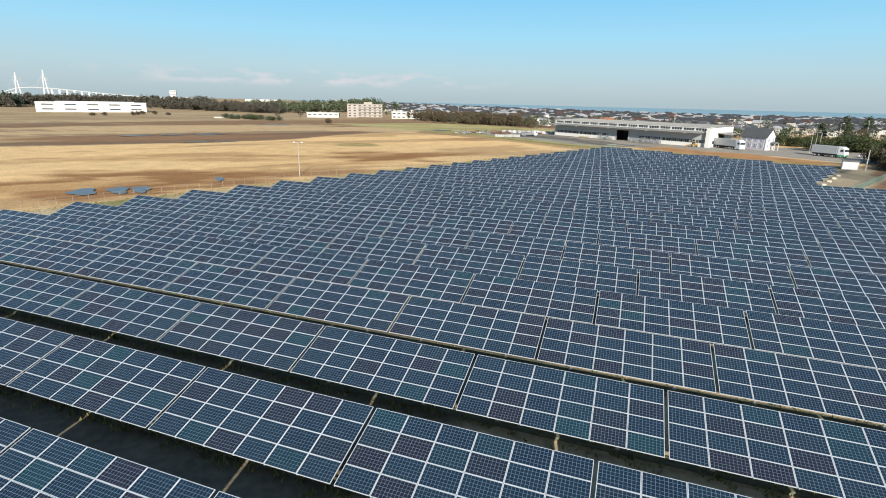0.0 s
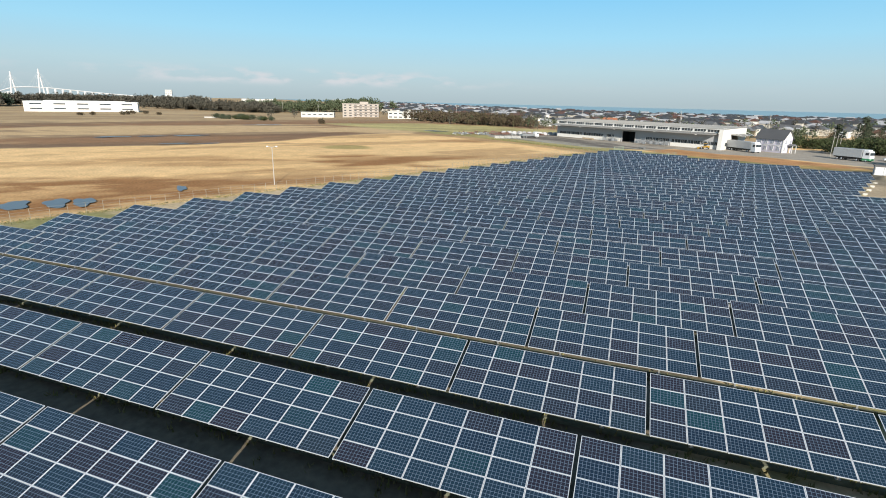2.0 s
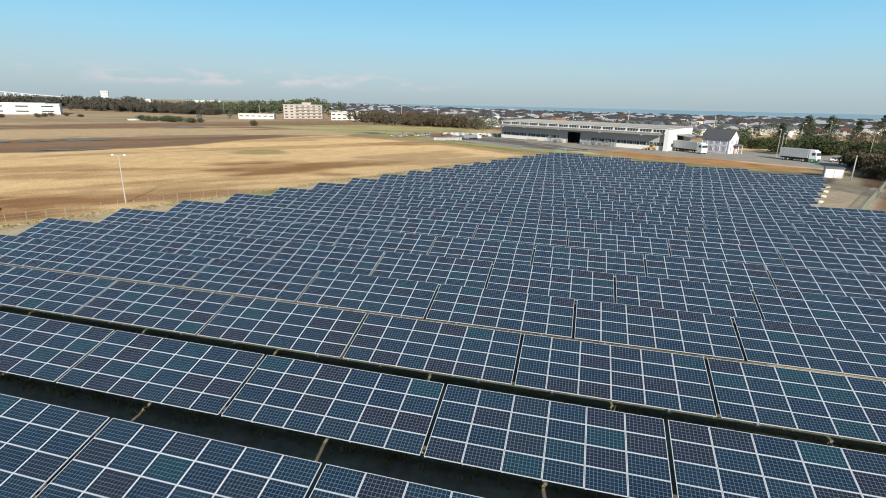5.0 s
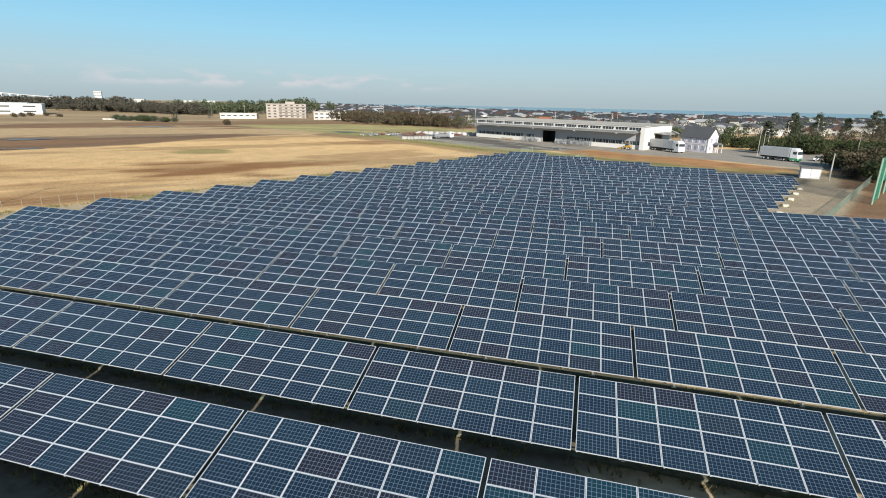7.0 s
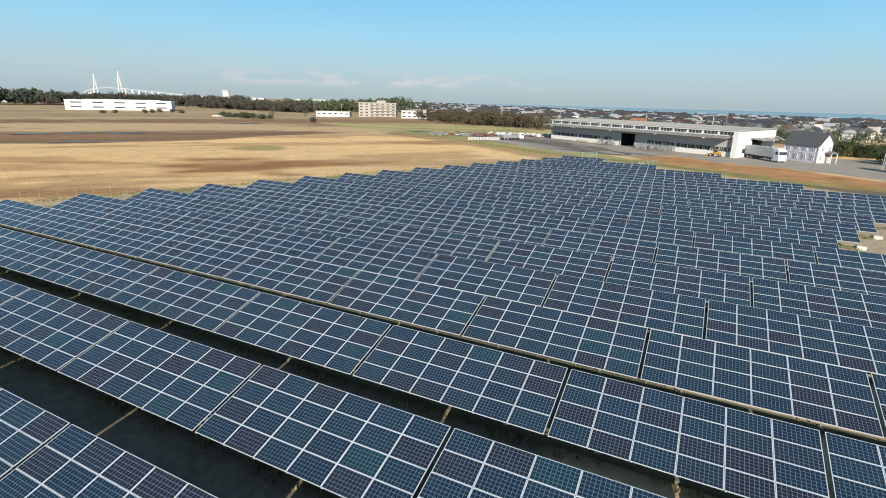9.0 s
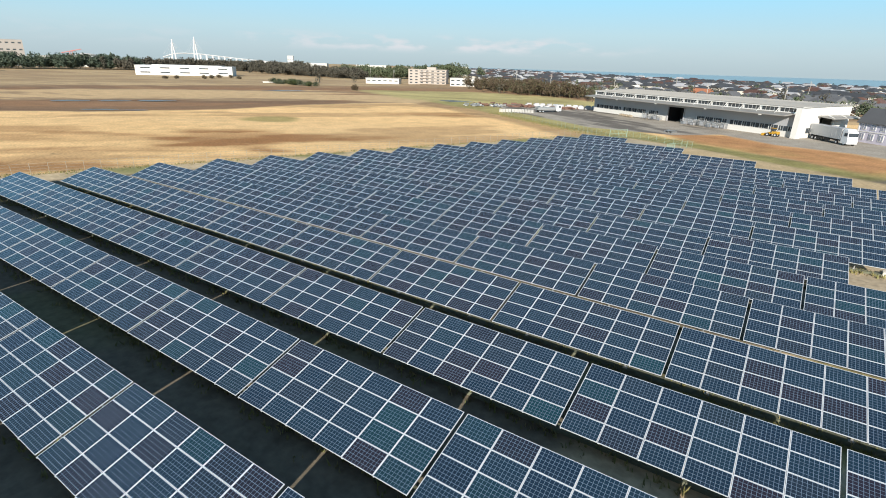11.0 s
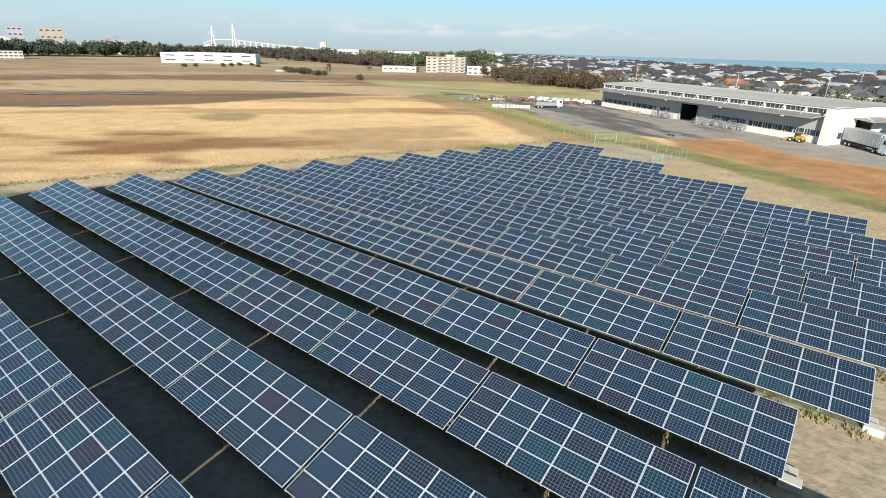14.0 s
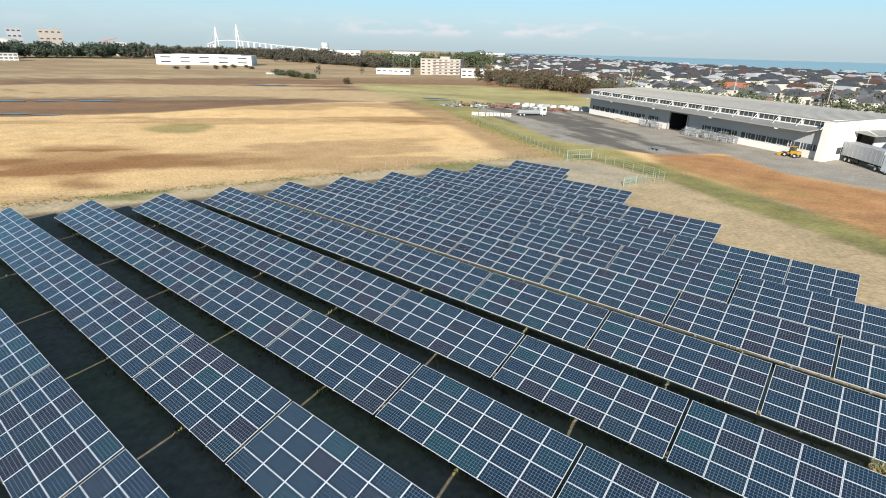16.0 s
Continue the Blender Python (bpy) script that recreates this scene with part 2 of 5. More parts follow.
ORANGE = [(-3.1, 180.2), (3.2, 184.4), (10.6, 188.6), (22.5, 176.4), (36.3, 172.7), (53.5, 156.8), (55.9, 142.0), (43.2, 136.7), (35.7, 143.1), (24.9, 153.7), (13.1, 162.2), (2.4, 168.5)]
GREEN = [(-63.8, 200.4), (-26.3, 174.9), (-9.2, 165.4), (1.3, 169.6), (15.3, 160.1), (28.2, 149.5), (38.9, 139.9), (35.8, 135.7), (18.6, 146.3), (6.9, 154.8), (-9.2, 162.2), (-28.4, 171.3), (-64.9, 196.7)]
SAND = [(-14.2, 145.3), (-12.3, 160.1), (-8.7, 163.8), (7.1, 156.9), (18.6, 146.8), (36.8, 135.7), (48.6, 129.3), (46.6, 117.7), (37.1, 116.7), (30.7, 120.9), (20.0, 129.4), (3.9, 138.9)]
NOTCH = [(28.2, 74.4), (27.5, 123.0), (47.7, 121.9), (56.2, 116.6), (52.1, 108.2), (40.7, 87.0), (36.7, 72.3)]
PAD = [(-14.5, 144.0), (-13.8, 160.3), (-8.2, 162.2), (4.3, 156.6), (5.4, 152.8), (3.3, 143.5)]
MEADOW = [(-202.9, 275.8), (-144.9, 318.0), (-95.0, 316.0), (-50.0, 292.0), (-34.0, 256.0), (-70.5, 222.6), (-106.6, 220.6), (-160.0, 248.2)]


TOWN = [(-150, 395), (-60, 345), (15, 318), (120, 322), (330, 560), (430, 820), (-60, 860), (-400, 1180), (-800, 1640), (-960, 1560), (-560, 980), (-330, 620)]


def ground_colours(x, y):
    n1, n2 = fbm(x, y, 38, 11, 2.6, 0.45), fbm(x, y, 9, 21, 2.0, 0.45)
    n3 = fbm(x, y, 2.4, 31)
    wob = (n2 - 0.5) * 5 + (n3 - 0.5) * 2

    def col(r, g, b):
        return np.array([r, g, b])

    # far plain: browns and tans in long streaks
    streak = fbm(x, y, 26, 41, 5.0, 1.05)
    c = col(0.29, 0.17, 0.095) * (1 - soft(streak - 0.49, 0.06)) + col(0.56, 0.40, 0.225) * soft(streak - 0.49, 0.06)
    wet = soft(fbm(x, y, 17, 141, 7.0, 0.75) - 0.60, 0.04) * 0.6
    c = c * (1 - wet) + col(0.17, 0.115, 0.08) * wet
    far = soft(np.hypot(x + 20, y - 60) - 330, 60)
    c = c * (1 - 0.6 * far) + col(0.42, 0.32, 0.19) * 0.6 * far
    # straw field
    d = -side(x, y, FIELD_EDGE) + wob * 0.8
    straw = col(0.80, 0.535, 0.26) * (0.86 + 0.26 * n1[..., None]) * (0.9 + 0.2 * n3[..., None])
    pale = soft(fbm(x, y, 60, 51, 3.0, 0.5) - 0.52, 0.12)
    straw = straw * (1 - 0.35 * pale) + col(0.70, 0.54, 0.33) * 0.35 * pale
    m = soft(d, 2.0)
    c = c * (1 - m) + straw * m
    # dark wet band along the far side of the straw
    m = soft(7 - np.abs(d + 9) + wob, 3) * 0.55 * soft(-y + 175, 20)
    c = c * (1 - m) + col(0.20, 0.135, 0.085) * m
    # russet patches in the straw
    fleck = soft(fbm(x, y, 5, 91, 2.2, 0.9, 5) - 0.45, 0.07)
    thin = soft(fbm(x, y, 13, 95, 3.2, 0.9, 5) - 0.60, 0.05) * soft(-side(x, y, FIELD_EDGE), 6) * 0.55
    c = c * (1 - thin) + col(0.36, 0.22, 0.11) * thin
    for px, py, rx, ry, a in ((-74, 99, 11, 15, 0.78), (-94, 36, 21, 12, 0.9), (-84, 36, 18, 8, 0.9), (-68, 60, 11, 5, 0.55), (-67, 103, 13, 6, 0.6), (-77, 174, 14, 5, 0.5), (-66, 176, 8, 3, 0.4), (-54, 117, 8, 2.2, 0.4), (-96, 77, 18, 6, 0.4), (-81, 70, 12, 3, 0.4), (-126, 62, 26, 6, 0.4)):
        u, v = (x - px) * 0.66 + (y - py) * 0.75, -(x - px) * 0.75 + (y - py) * 0.66
        q = 1.15 - np.hypot(u / rx, v / ry) + (n2 - 0.5) * 1.8
        m = soft(q, 0.45) * min(1, a * 1.35) * (0.5 + 0.5 * fleck)
        c = c * (1 - m) + col(0.32, 0.165, 0.07) * m
    q = 1 - np.hypot((x + 96) / 7.5, (y - 129) / 6.5) + (n2 - 0.5)
    m = soft(q, 0.3) * 0.7
    c = c * (1 - m) + col(0.26, 0.24, 0.085) * m
    # meadow past the yard
    m = soft(inside(x, y, MEADOW) + wob * 2, 6)
    c = c * (1 - m) + col(0.43, 0.37, 0.17) * (0.6 + 0.8 * n2[..., None]) * m
    # green margin between the yard fence and the gravel
    d = side(x, y, YARD_FENCE)
    m = soft(8.0 - np.abs(d - 6.5) + wob * 0.6, 1.5) * soft(4 - x, 3) * 0.85
    c = c * (1 - m) + col(0.30, 0.28, 0.11) * (0.5 + 0.5 * n2[..., None] + 0.5 * n3[..., None]) * m
    # russet margin along the yard fence
    d = side(x, y, YARD_FENCE)
    m = soft(5.5 - np.abs(d + 6) + wob * 0.6, 2) * 0.6 * soft(-28 - x + 35, 8)
    c = c * (1 - m) + col(0.25, 0.16, 0.09) * m
    # pale strip between the west fence and the tables; soil under the tables toned dark
    d = -side(x, y, FENCE_WEST) + wob * 0.3
    box_y = soft(158 - y, 4)
    right = soft(60 - x, 2)
    m = soft(d, 0.8) * box_y * right
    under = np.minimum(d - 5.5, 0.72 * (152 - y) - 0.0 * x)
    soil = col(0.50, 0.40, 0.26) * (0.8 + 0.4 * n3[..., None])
    # row shade deepened by darkening the soil colour under and between the tables
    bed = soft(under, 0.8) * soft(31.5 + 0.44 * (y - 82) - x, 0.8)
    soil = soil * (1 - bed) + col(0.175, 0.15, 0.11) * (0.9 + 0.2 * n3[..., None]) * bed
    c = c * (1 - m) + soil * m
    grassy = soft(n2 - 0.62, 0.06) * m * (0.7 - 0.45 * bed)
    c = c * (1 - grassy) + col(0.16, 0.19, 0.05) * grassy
    # red-brown soil beside the shed
    m = soft(x - 58.5 - 0.3 * (y - 131) * (y > 131) - 0.48 * (y - 131) * (y < 131) + wob * 0.4, 1.2) * soft(y - 70, 8) * soft(196 - y, 8)
    c = c * (1 - m) + col(0.27, 0.165, 0.095) * (0.7 + 0.5 * n2[..., None]) * m
    # yard, soil heap ground, verge, sand track
    m = soft(inside(x, y, GREEN) + wob * 0.5, 1.5)
    c = c * (1 - m) + col(0.25, 0.225, 0.09) * (0.2 + 0.8 * n2[..., None] + 0.8 * n3[..., None]) * m
    m = soft(inside(x, y, ORANGE) + wob * 0.3, 2.0)
    rust = soft(fbm(x, y, 14, 61) + (y + 0.55 * x - 172) * 0.022 - 0.5, 0.22)
    c = c * (1 - m) + (col(0.47, 0.25, 0.115) * rust + col(0.36, 0.265, 0.105) * (1 - rust)) * (0.55 + 0.45 * n3[..., None] + 0.45 * fbm(x, y, 4, 131)[..., None]) * m
    m = soft(inside(x, y, YARD) + wob * 0.25, 0.7)
    grav = col(0.36, 0.325, 0.275) * (0.85 + 0.3 * n3[..., None])
    dark = soft(fbm(x, y, 5, 71, 5.0, 2.59, 5) - 0.50, 0.035) * soft(4 - x, 6) * soft(y - 168, 4)
    grav = grav * (1 - 0.78 * dark) + col(0.11, 0.10, 0.09) * 0.78 * dark
    c = c * (1 - m) + grav * m
    m = soft(inside(x, y, SAND) + wob * 0.3, 0.9)
    c = c * (1 - m) + col(0.49, 0.375, 0.225) * (0.75 + 0.25 * n3[..., None] + 0.25 * fbm(x, y, 5, 97, 4.0, -0.7)[..., None]) * m
    m = soft(inside(x, y, PAD), 0.5)
    c = c * (1 - m) + col(0.46, 0.385, 0.275) * (0.93 + 0.14 * n2[..., None]) * m
    m = soft(inside(x, y, NOTCH) + wob * 0.1, 0.6)
    c = c * (1 - m) + col(0.42, 0.34, 0.235) * (0.9 + 0.2 * n2[..., None]) * m
    return np.clip(c, 0.01, 1)


def land(x, y):
    """Height of the ground: a low platform under the tables, falling slowly to the shore."""
    x, y = np.asarray(x, float), np.asarray(y, float)
    t = np.clip((np.hypot(x, y - 120) - 150) / 550, 0, 1)
    z = -5.5 * t * t * (3 - 2 * t)
    z = z + 4.6 * soft(inside(x, y, TOWN) + 60, 60)[..., 0] * t * t * (3 - 2 * t)
    t = np.clip(-side(x, y, SHORE) / 60, 0, 1)
    z = z - 7.5 * t * t * (3 - 2 * t)
    west = -side(x, y, FENCE_WEST)
    t = np.clip(np.minimum(np.minimum(west + 6, 158 - y), 62 - x) / 8, 0, 1)
    z = z + Z_SOIL * t * t * (3 - 2 * t)
    rough = np.clip((-west - 4) / 25, 0, 1) * (fbm(x, y, 22, 81) - 0.5) * 0.5
    return z + rough


def spot(x, y, rz=0.0, dz=0.0):
    """A pose on the ground."""
    return pose(x, y, float(land(x, y)) + dz, 0, 0, rz)


def build_ground():
    xs, ys = axis(-150, 75, 1.0, 2700), axis(-45, 245, 1.0, 3400)
    X, Y = np.meshgrid(xs, ys)
    Z = land(X, Y)
    nx, ny = len(xs), len(ys)
    idx = np.arange(nx * ny).reshape(ny, nx)
    quads = np.stack([idx[:-1, :-1], idx[:-1, 1:], idx[1:, 1:], idx[1:, :-1]], -1).reshape(-1, 4)
    me = bpy.data.meshes.new("ground")
    me.from_pydata(np.stack([X, Y, Z], -1).reshape(-1, 3), [], quads)
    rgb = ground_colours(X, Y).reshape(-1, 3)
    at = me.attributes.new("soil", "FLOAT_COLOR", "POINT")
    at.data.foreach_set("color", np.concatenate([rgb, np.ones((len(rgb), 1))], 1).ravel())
    m = Mat("soil_and_grass", 0.95)
    a = m.n("ShaderNodeAttribute")
    a.attribute_name = "soil"
    f = m.noise(2.2, 6)
    g = m.noise(0.22, 5)
    tuft = m.math("MULTIPLY_ADD", f, 0.9, m.math("MULTIPLY", g, 0.5))
    c = m.mix(1.0, a.outputs["Color"], m.ramp(tuft, [(0.35, (0.62, 0.62, 0.62)), (0.95, (1.25, 1.25, 1.25))]), "MULTIPLY")
    m.colour(c)
    m.b.inputs["Specular IOR Level"].default_value = 0.1
    m.bump(f, 0.6, 0.12)
    me.materials.append(m.m)
    me.shade_smooth()
    return tagged(new("ground", me), "straw-coloured winter field with brown soil and gravel", "ground", kind="structure")


ground = build_ground()


# ---------------------------------------------------------------- solar tables
def panel_mesh():
    bm = bmesh.new()
    w, h, f, e, t = PANEL_W / 2, PANEL_H / 2, 0.025, 0.017, 0.04

    def ring(a, b, z):
        return [bm.verts.new((sx * a, sy * b, z)) for sx, sy in ((-1, -1), (1, -1), (1, 1), (-1, 1))]
    o0, o1, i1, i0 = ring(w, h, 0), ring(w, h, t), ring(w - f, h - e, t), ring(w - f, h - e, t - 0.004)
    for p, q in ((o0, o1), (o1, i1), (i1, i0)):
        for n in range(4):
            bm.faces.new((p[n], p[(n + 1) % 4], q[(n + 1) % 4], q[n]))
    bm.faces.new(o0[::-1])
    box(bm, -w + 0.05, -h - 0.012, t * 0.6, 0.05, 0.03, 0.05)
    glass = bm.faces.new(i0)
    glass.material_index = 1
    return mesh_of("panel", bm, [M_alu, M_cell])


PANEL = panel_mesh()


def support_meshes(width):
    out = {}
    bm = bmesh.new()
    box(bm, 0, 0, 0, width - 0.1, 0.06, 0.10)
    out["rail"] = mesh_of("rail", bm, M_steel)
    for name, top in (("front_leg", Z_LOW + 0.2), ("rear_leg", Z_TOP - 0.24)):
        bm = bmesh.new()
        box(bm, 0, 0, (top + Z_SOIL) / 2, 0.09, 0.06, top - Z_SOIL)
        box(bm, 0, 0, Z_SOIL + 0.17, 0.22, 0.22, 0.02)
        out[name] = mesh_of(name, bm, M_steel)
    return out


SUPPORT = {n: support_meshes(n * 1.62) for n in (3, 6)}
COL_W, ROW_H = (TABLE - 0.16) / 6, SLOPE / 4


def solar_table(x_right, y_top, cols):
    """A table whose upper right corner stands at x_right, y_top."""
    width = cols * COL_W
    tb = thing("solar_table", pose(x_right - 0.08 - width / 2, y_top - RUN / 2, 0),
               "tilted table of dark blue solar panels on steel legs", "solar panels", "tables of the solar park")
    for r in range(4):
        for c in range(cols):
            p = bpy.data.objects.new("panel", PANEL)
            scene.collection.objects.link(p)
            p.parent = tb
            s = (r + 0.5) * ROW_H - SLOPE / 2
            p.matrix_basis = pose((c + 0.5) * COL_W - width / 2, s * math.cos(TILT), (Z_LOW + Z_TOP) / 2 + s * math.sin(TILT) - 0.04,
                                  math.degrees(TILT) + rng.normal(0, 0.12), rng.normal(0, 0.10), 0)
    sup = SUPPORT[cols]
    for s in (-1.05, 1.3):
        o = bpy.data.objects.new("rail", sup["rail"])
        scene.collection.objects.link(o)
        o.parent = tb
        o.matrix_basis = pose(0, s * math.cos(TILT) + 0.02, (Z_LOW + Z_TOP) / 2 + s * math.sin(TILT) - 0.10, math.degrees(TILT))
    for s, name in ((-1.05, "front_leg"), (1.3, "rear_leg")):
        for fx in (-0.3, 0.3):
            o = bpy.data.objects.new(name, sup[name])
            scene.collection.objects.link(o)
            o.parent = tb
            o.matrix_basis = pose(fx * width, s * math.cos(TILT), 0)
    return tb


def build_array():
    for k in ROWS:
        y = ROW_Y + PITCH * k
        x0 = ROW_X + SHIFT * k
        j = row_left(k)
        end = row_right(k)
        while j < end - 1e-6:
            cols = 6 if end - j >= 1 - 1e-6 else 3
            right = x0 + TABLE * (j + (1 if cols == 6 else 0.5)) - (0 if cols == 6 else 0.0)
            solar_table(right, y, cols)
            j += cols / 6
        # strip footing under the front legs, its colour darkened for the row shade
        xa, xb = x0 + TABLE * row_left(k) + 0.3, x0 + TABLE * end - 0.05
        bm = bmesh.new()
        box(bm, (xa + xb) / 2, y - RUN / 2 - 1.05 * math.cos(TILT), Z_SOIL + 0.05, xb - xa, 0.5, 0.22, 0, 0.03)
        solid("concrete_footing", bm, M_mossy_shade, "long mossy grey concrete strip footing, darkened for the shade under a row", "footing", "footings of the solar park")
        # footing ends past the tables take the paler sunlit tone
        if k >= -1:
            bm = bmesh.new()
            box(bm, xb + 0.3, y - RUN / 2 - 1.05 * math.cos(TILT), Z_SOIL + 0.17, 0.86, 0.6, 0.44, 0, 0.03)
            box(bm, xb + 0.3, y - RUN / 2 - 0.25, Z_SOIL + 0.05, 0.5, 1.0, 0.2, 0, 0.02)
            solid("footing_end", bm, M_concrete, "bare concrete end of a row footing, left pale where sun reaches", "footing", "bare footing ends")


build_array()

# ---------------------------------------------------------------- more materials
M_white = worn("white_render", (0.68, 0.67, 0.64), 0.7, 0, 6, 0.3, 0.10, 0.1)
M_roofmetal = worn("pale_folded_metal", (0.31, 0.30, 0.28), 0.55, 0.1, 3, 0.25, 0.25, 0.05)
M_greysheet = worn("grey_corrugated_sheet", (0.40, 0.41, 0.43), 0.6, 0.0, 5, 0.4, 0.2, 0.1)
# near-black colour stands in for the shade inside the depot
M_shade = worn("interior_shade", (0.03, 0.03, 0.033), 0.9, 0, 3, 0.4, 0.3, 0)
M_frame = worn("white_painted_metal", (0.68, 0.68, 0.66), 0.5, 0, 10, 1, 0.1, 0)
M_rooftile = worn("dark_glazed_roof_tiles", (0.17, 0.172, 0.178), 0.5, 0, 4, 0.4, 0.35, 0.3, 0.7)
M_lilac = worn("pale_lilac_boarding", (0.55, 0.53, 0.63), 0.7, 0, 6, 0.5, 0.12, 0.1)
M_housewall = worn("house_plaster", (0.74, 0.70, 0.62), 0.8, 0, 3, 0.3, 0.2, 0.1, 0.3)
M_palegreen = worn("pale_green_mesh", (0.27, 0.37, 0.29), 0.7, 0, 6, 0.4, 0.2, 0)
M_yellow = worn("yellow_machine_paint", (0.52, 0.29, 0.03), 0.45, 0, 8, 1, 0.25, 0.05)
M_rubber = worn("black_rubber", (0.02, 0.02, 0.021), 0.85, 0, 20, 2, 0.3, 0.1)
M_silver = worn("silver_trailer_sheet", (0.44, 0.45, 0.46), 0.5, 0.15, 4, 0.4, 0.15, 0)
M_cab = worn("white_vehicle_paint", (0.78, 0.79, 0.80), 0.3, 0, 10, 1, 0.06, 0)
M_cabgreen = worn("green_vehicle_paint", (0.05, 0.28, 0.12), 0.35, 0, 10, 1, 0.1, 0)
M_pole = worn("weathered_concrete_pole", (0.42, 0.40, 0.37), 0.8, 0, 9, 1, 0.25, 0.1)
M_bark = worn("grey_brown_bark", (0.12, 0.09, 0.065), 0.95, 0, 12, 1, 0.4, 0.4)
M_beige = worn("beige_facade", (0.41, 0.365, 0.325), 0.8, 0, 1, 0.1, 0.2, 0)
M_scrap = worn("rusty_scrap", (0.22, 0.12, 0.09), 0.8, 0, 2, 0.4, 0.5, 0.3, 0.4)
M_pink = worn("faded_red_steel", (0.50, 0.22, 0.20), 0.6, 0, 3, 0.5, 0.2, 0)
M_wood = worn("weathered_timber", (0.40, 0.33, 0.24), 0.85, 0, 8, 1, 0.3, 0.2)


def make_glass():
    m = Mat("window_glass", 0.08)
    m.colour(m.mix(m.noise(0.7, 2), (0.025, 0.032, 0.04), (0.07, 0.085, 0.10)))
    return m.m


def make_leaves(name, tones):
    m = Mat(name, 0.75)
    r = m.n("ShaderNodeNewGeometry").outputs["Random Per Island"]
    n = len(tones)
    c = m.ramp(r, [(i / max(1, n - 1), t) for i, t in enumerate(tones)])
    m.colour(m.mix(1.0, c, m.ramp(m.noise(1.5), [(0.3, (0.6, 0.6, 0.6)), (0.7, (1.2, 1.2, 1.2))]), "MULTIPLY"))
    m.b.inputs["Specular IOR Level"].default_value = 0.2
    return m.m


def make_net():
    m = Mat("green_netting", 0.9)
    m.colour(m.mix(m.noise(0.5, 3), (0.05, 0.26, 0.16), (0.08, 0.36, 0.24)))
    return m.m


M_glass = make_glass()
M_felt = worn("roofing_felt", (0.15, 0.145, 0.14), 0.9, 0, 6, 0.8, 0.3, 0.2)
# pale panes: the reflected sky is put into the base colour
M_paleglass = worn("sky_lit_window_glass", (0.30, 0.32, 0.40), 0.1, 0, 2, 0.5, 0.3, 0)
M_green = make_net()
# far foliage: aerial haze is mixed into these paler, greyer leaf tones
M_farpine = make_leaves("hazy_pine_needles", [(0.055, 0.080, 0.058), (0.070, 0.095, 0.068), (0.085, 0.105, 0.075)])
M_farbare = make_leaves("hazy_winter_twigs", [(0.085, 0.078, 0.064), (0.095, 0.086, 0.068), (0.082, 0.084, 0.062)])
M_fargreen = make_leaves("hazy_evergreen", [(0.070, 0.095, 0.055), (0.095, 0.12, 0.065), (0.12, 0.13, 0.08)])
M_pine = make_leaves("pine_needles", [(0.040, 0.056, 0.034), (0.062, 0.084, 0.050), (0.090, 0.11, 0.066), (0.085, 0.078, 0.055)])
M_hedge = make_leaves("evergreen_leaves", [(0.030, 0.046, 0.018), (0.048, 0.068, 0.026), (0.075, 0.092, 0.038), (0.068, 0.064, 0.034)])
M_winter = make_leaves("bare_winter_twigs", [(0.085, 0.062, 0.044), (0.12, 0.085, 0.06), (0.10, 0.085, 0.05), (0.07, 0.07, 0.035)])
M_reed = make_leaves("dry_grass", [(0.24, 0.21, 0.09), (0.19, 0.19, 0.065), (0.30, 0.25, 0.13), (0.14, 0.17, 0.045)])

# ---------------------------------------------------------------- sea
M_sea = Mat("sea_water", 0.3)
M_sea.colour(M_sea.mix(M_sea.noise(0.006, 4, stretch=(0.25, 1, 1)), (0.20, 0.285, 0.31), (0.28, 0.37, 0.39)))
bm = bmesh.new()
poly(bm, [(-3600, 800, -9.6), (4600, 800, -9.6), (4600, 4700, -9.6), (-3600, 4700, -9.6)])
solid("water", bm, M_sea.m, "calm blue sea behind the town", "sea", kind="structure")


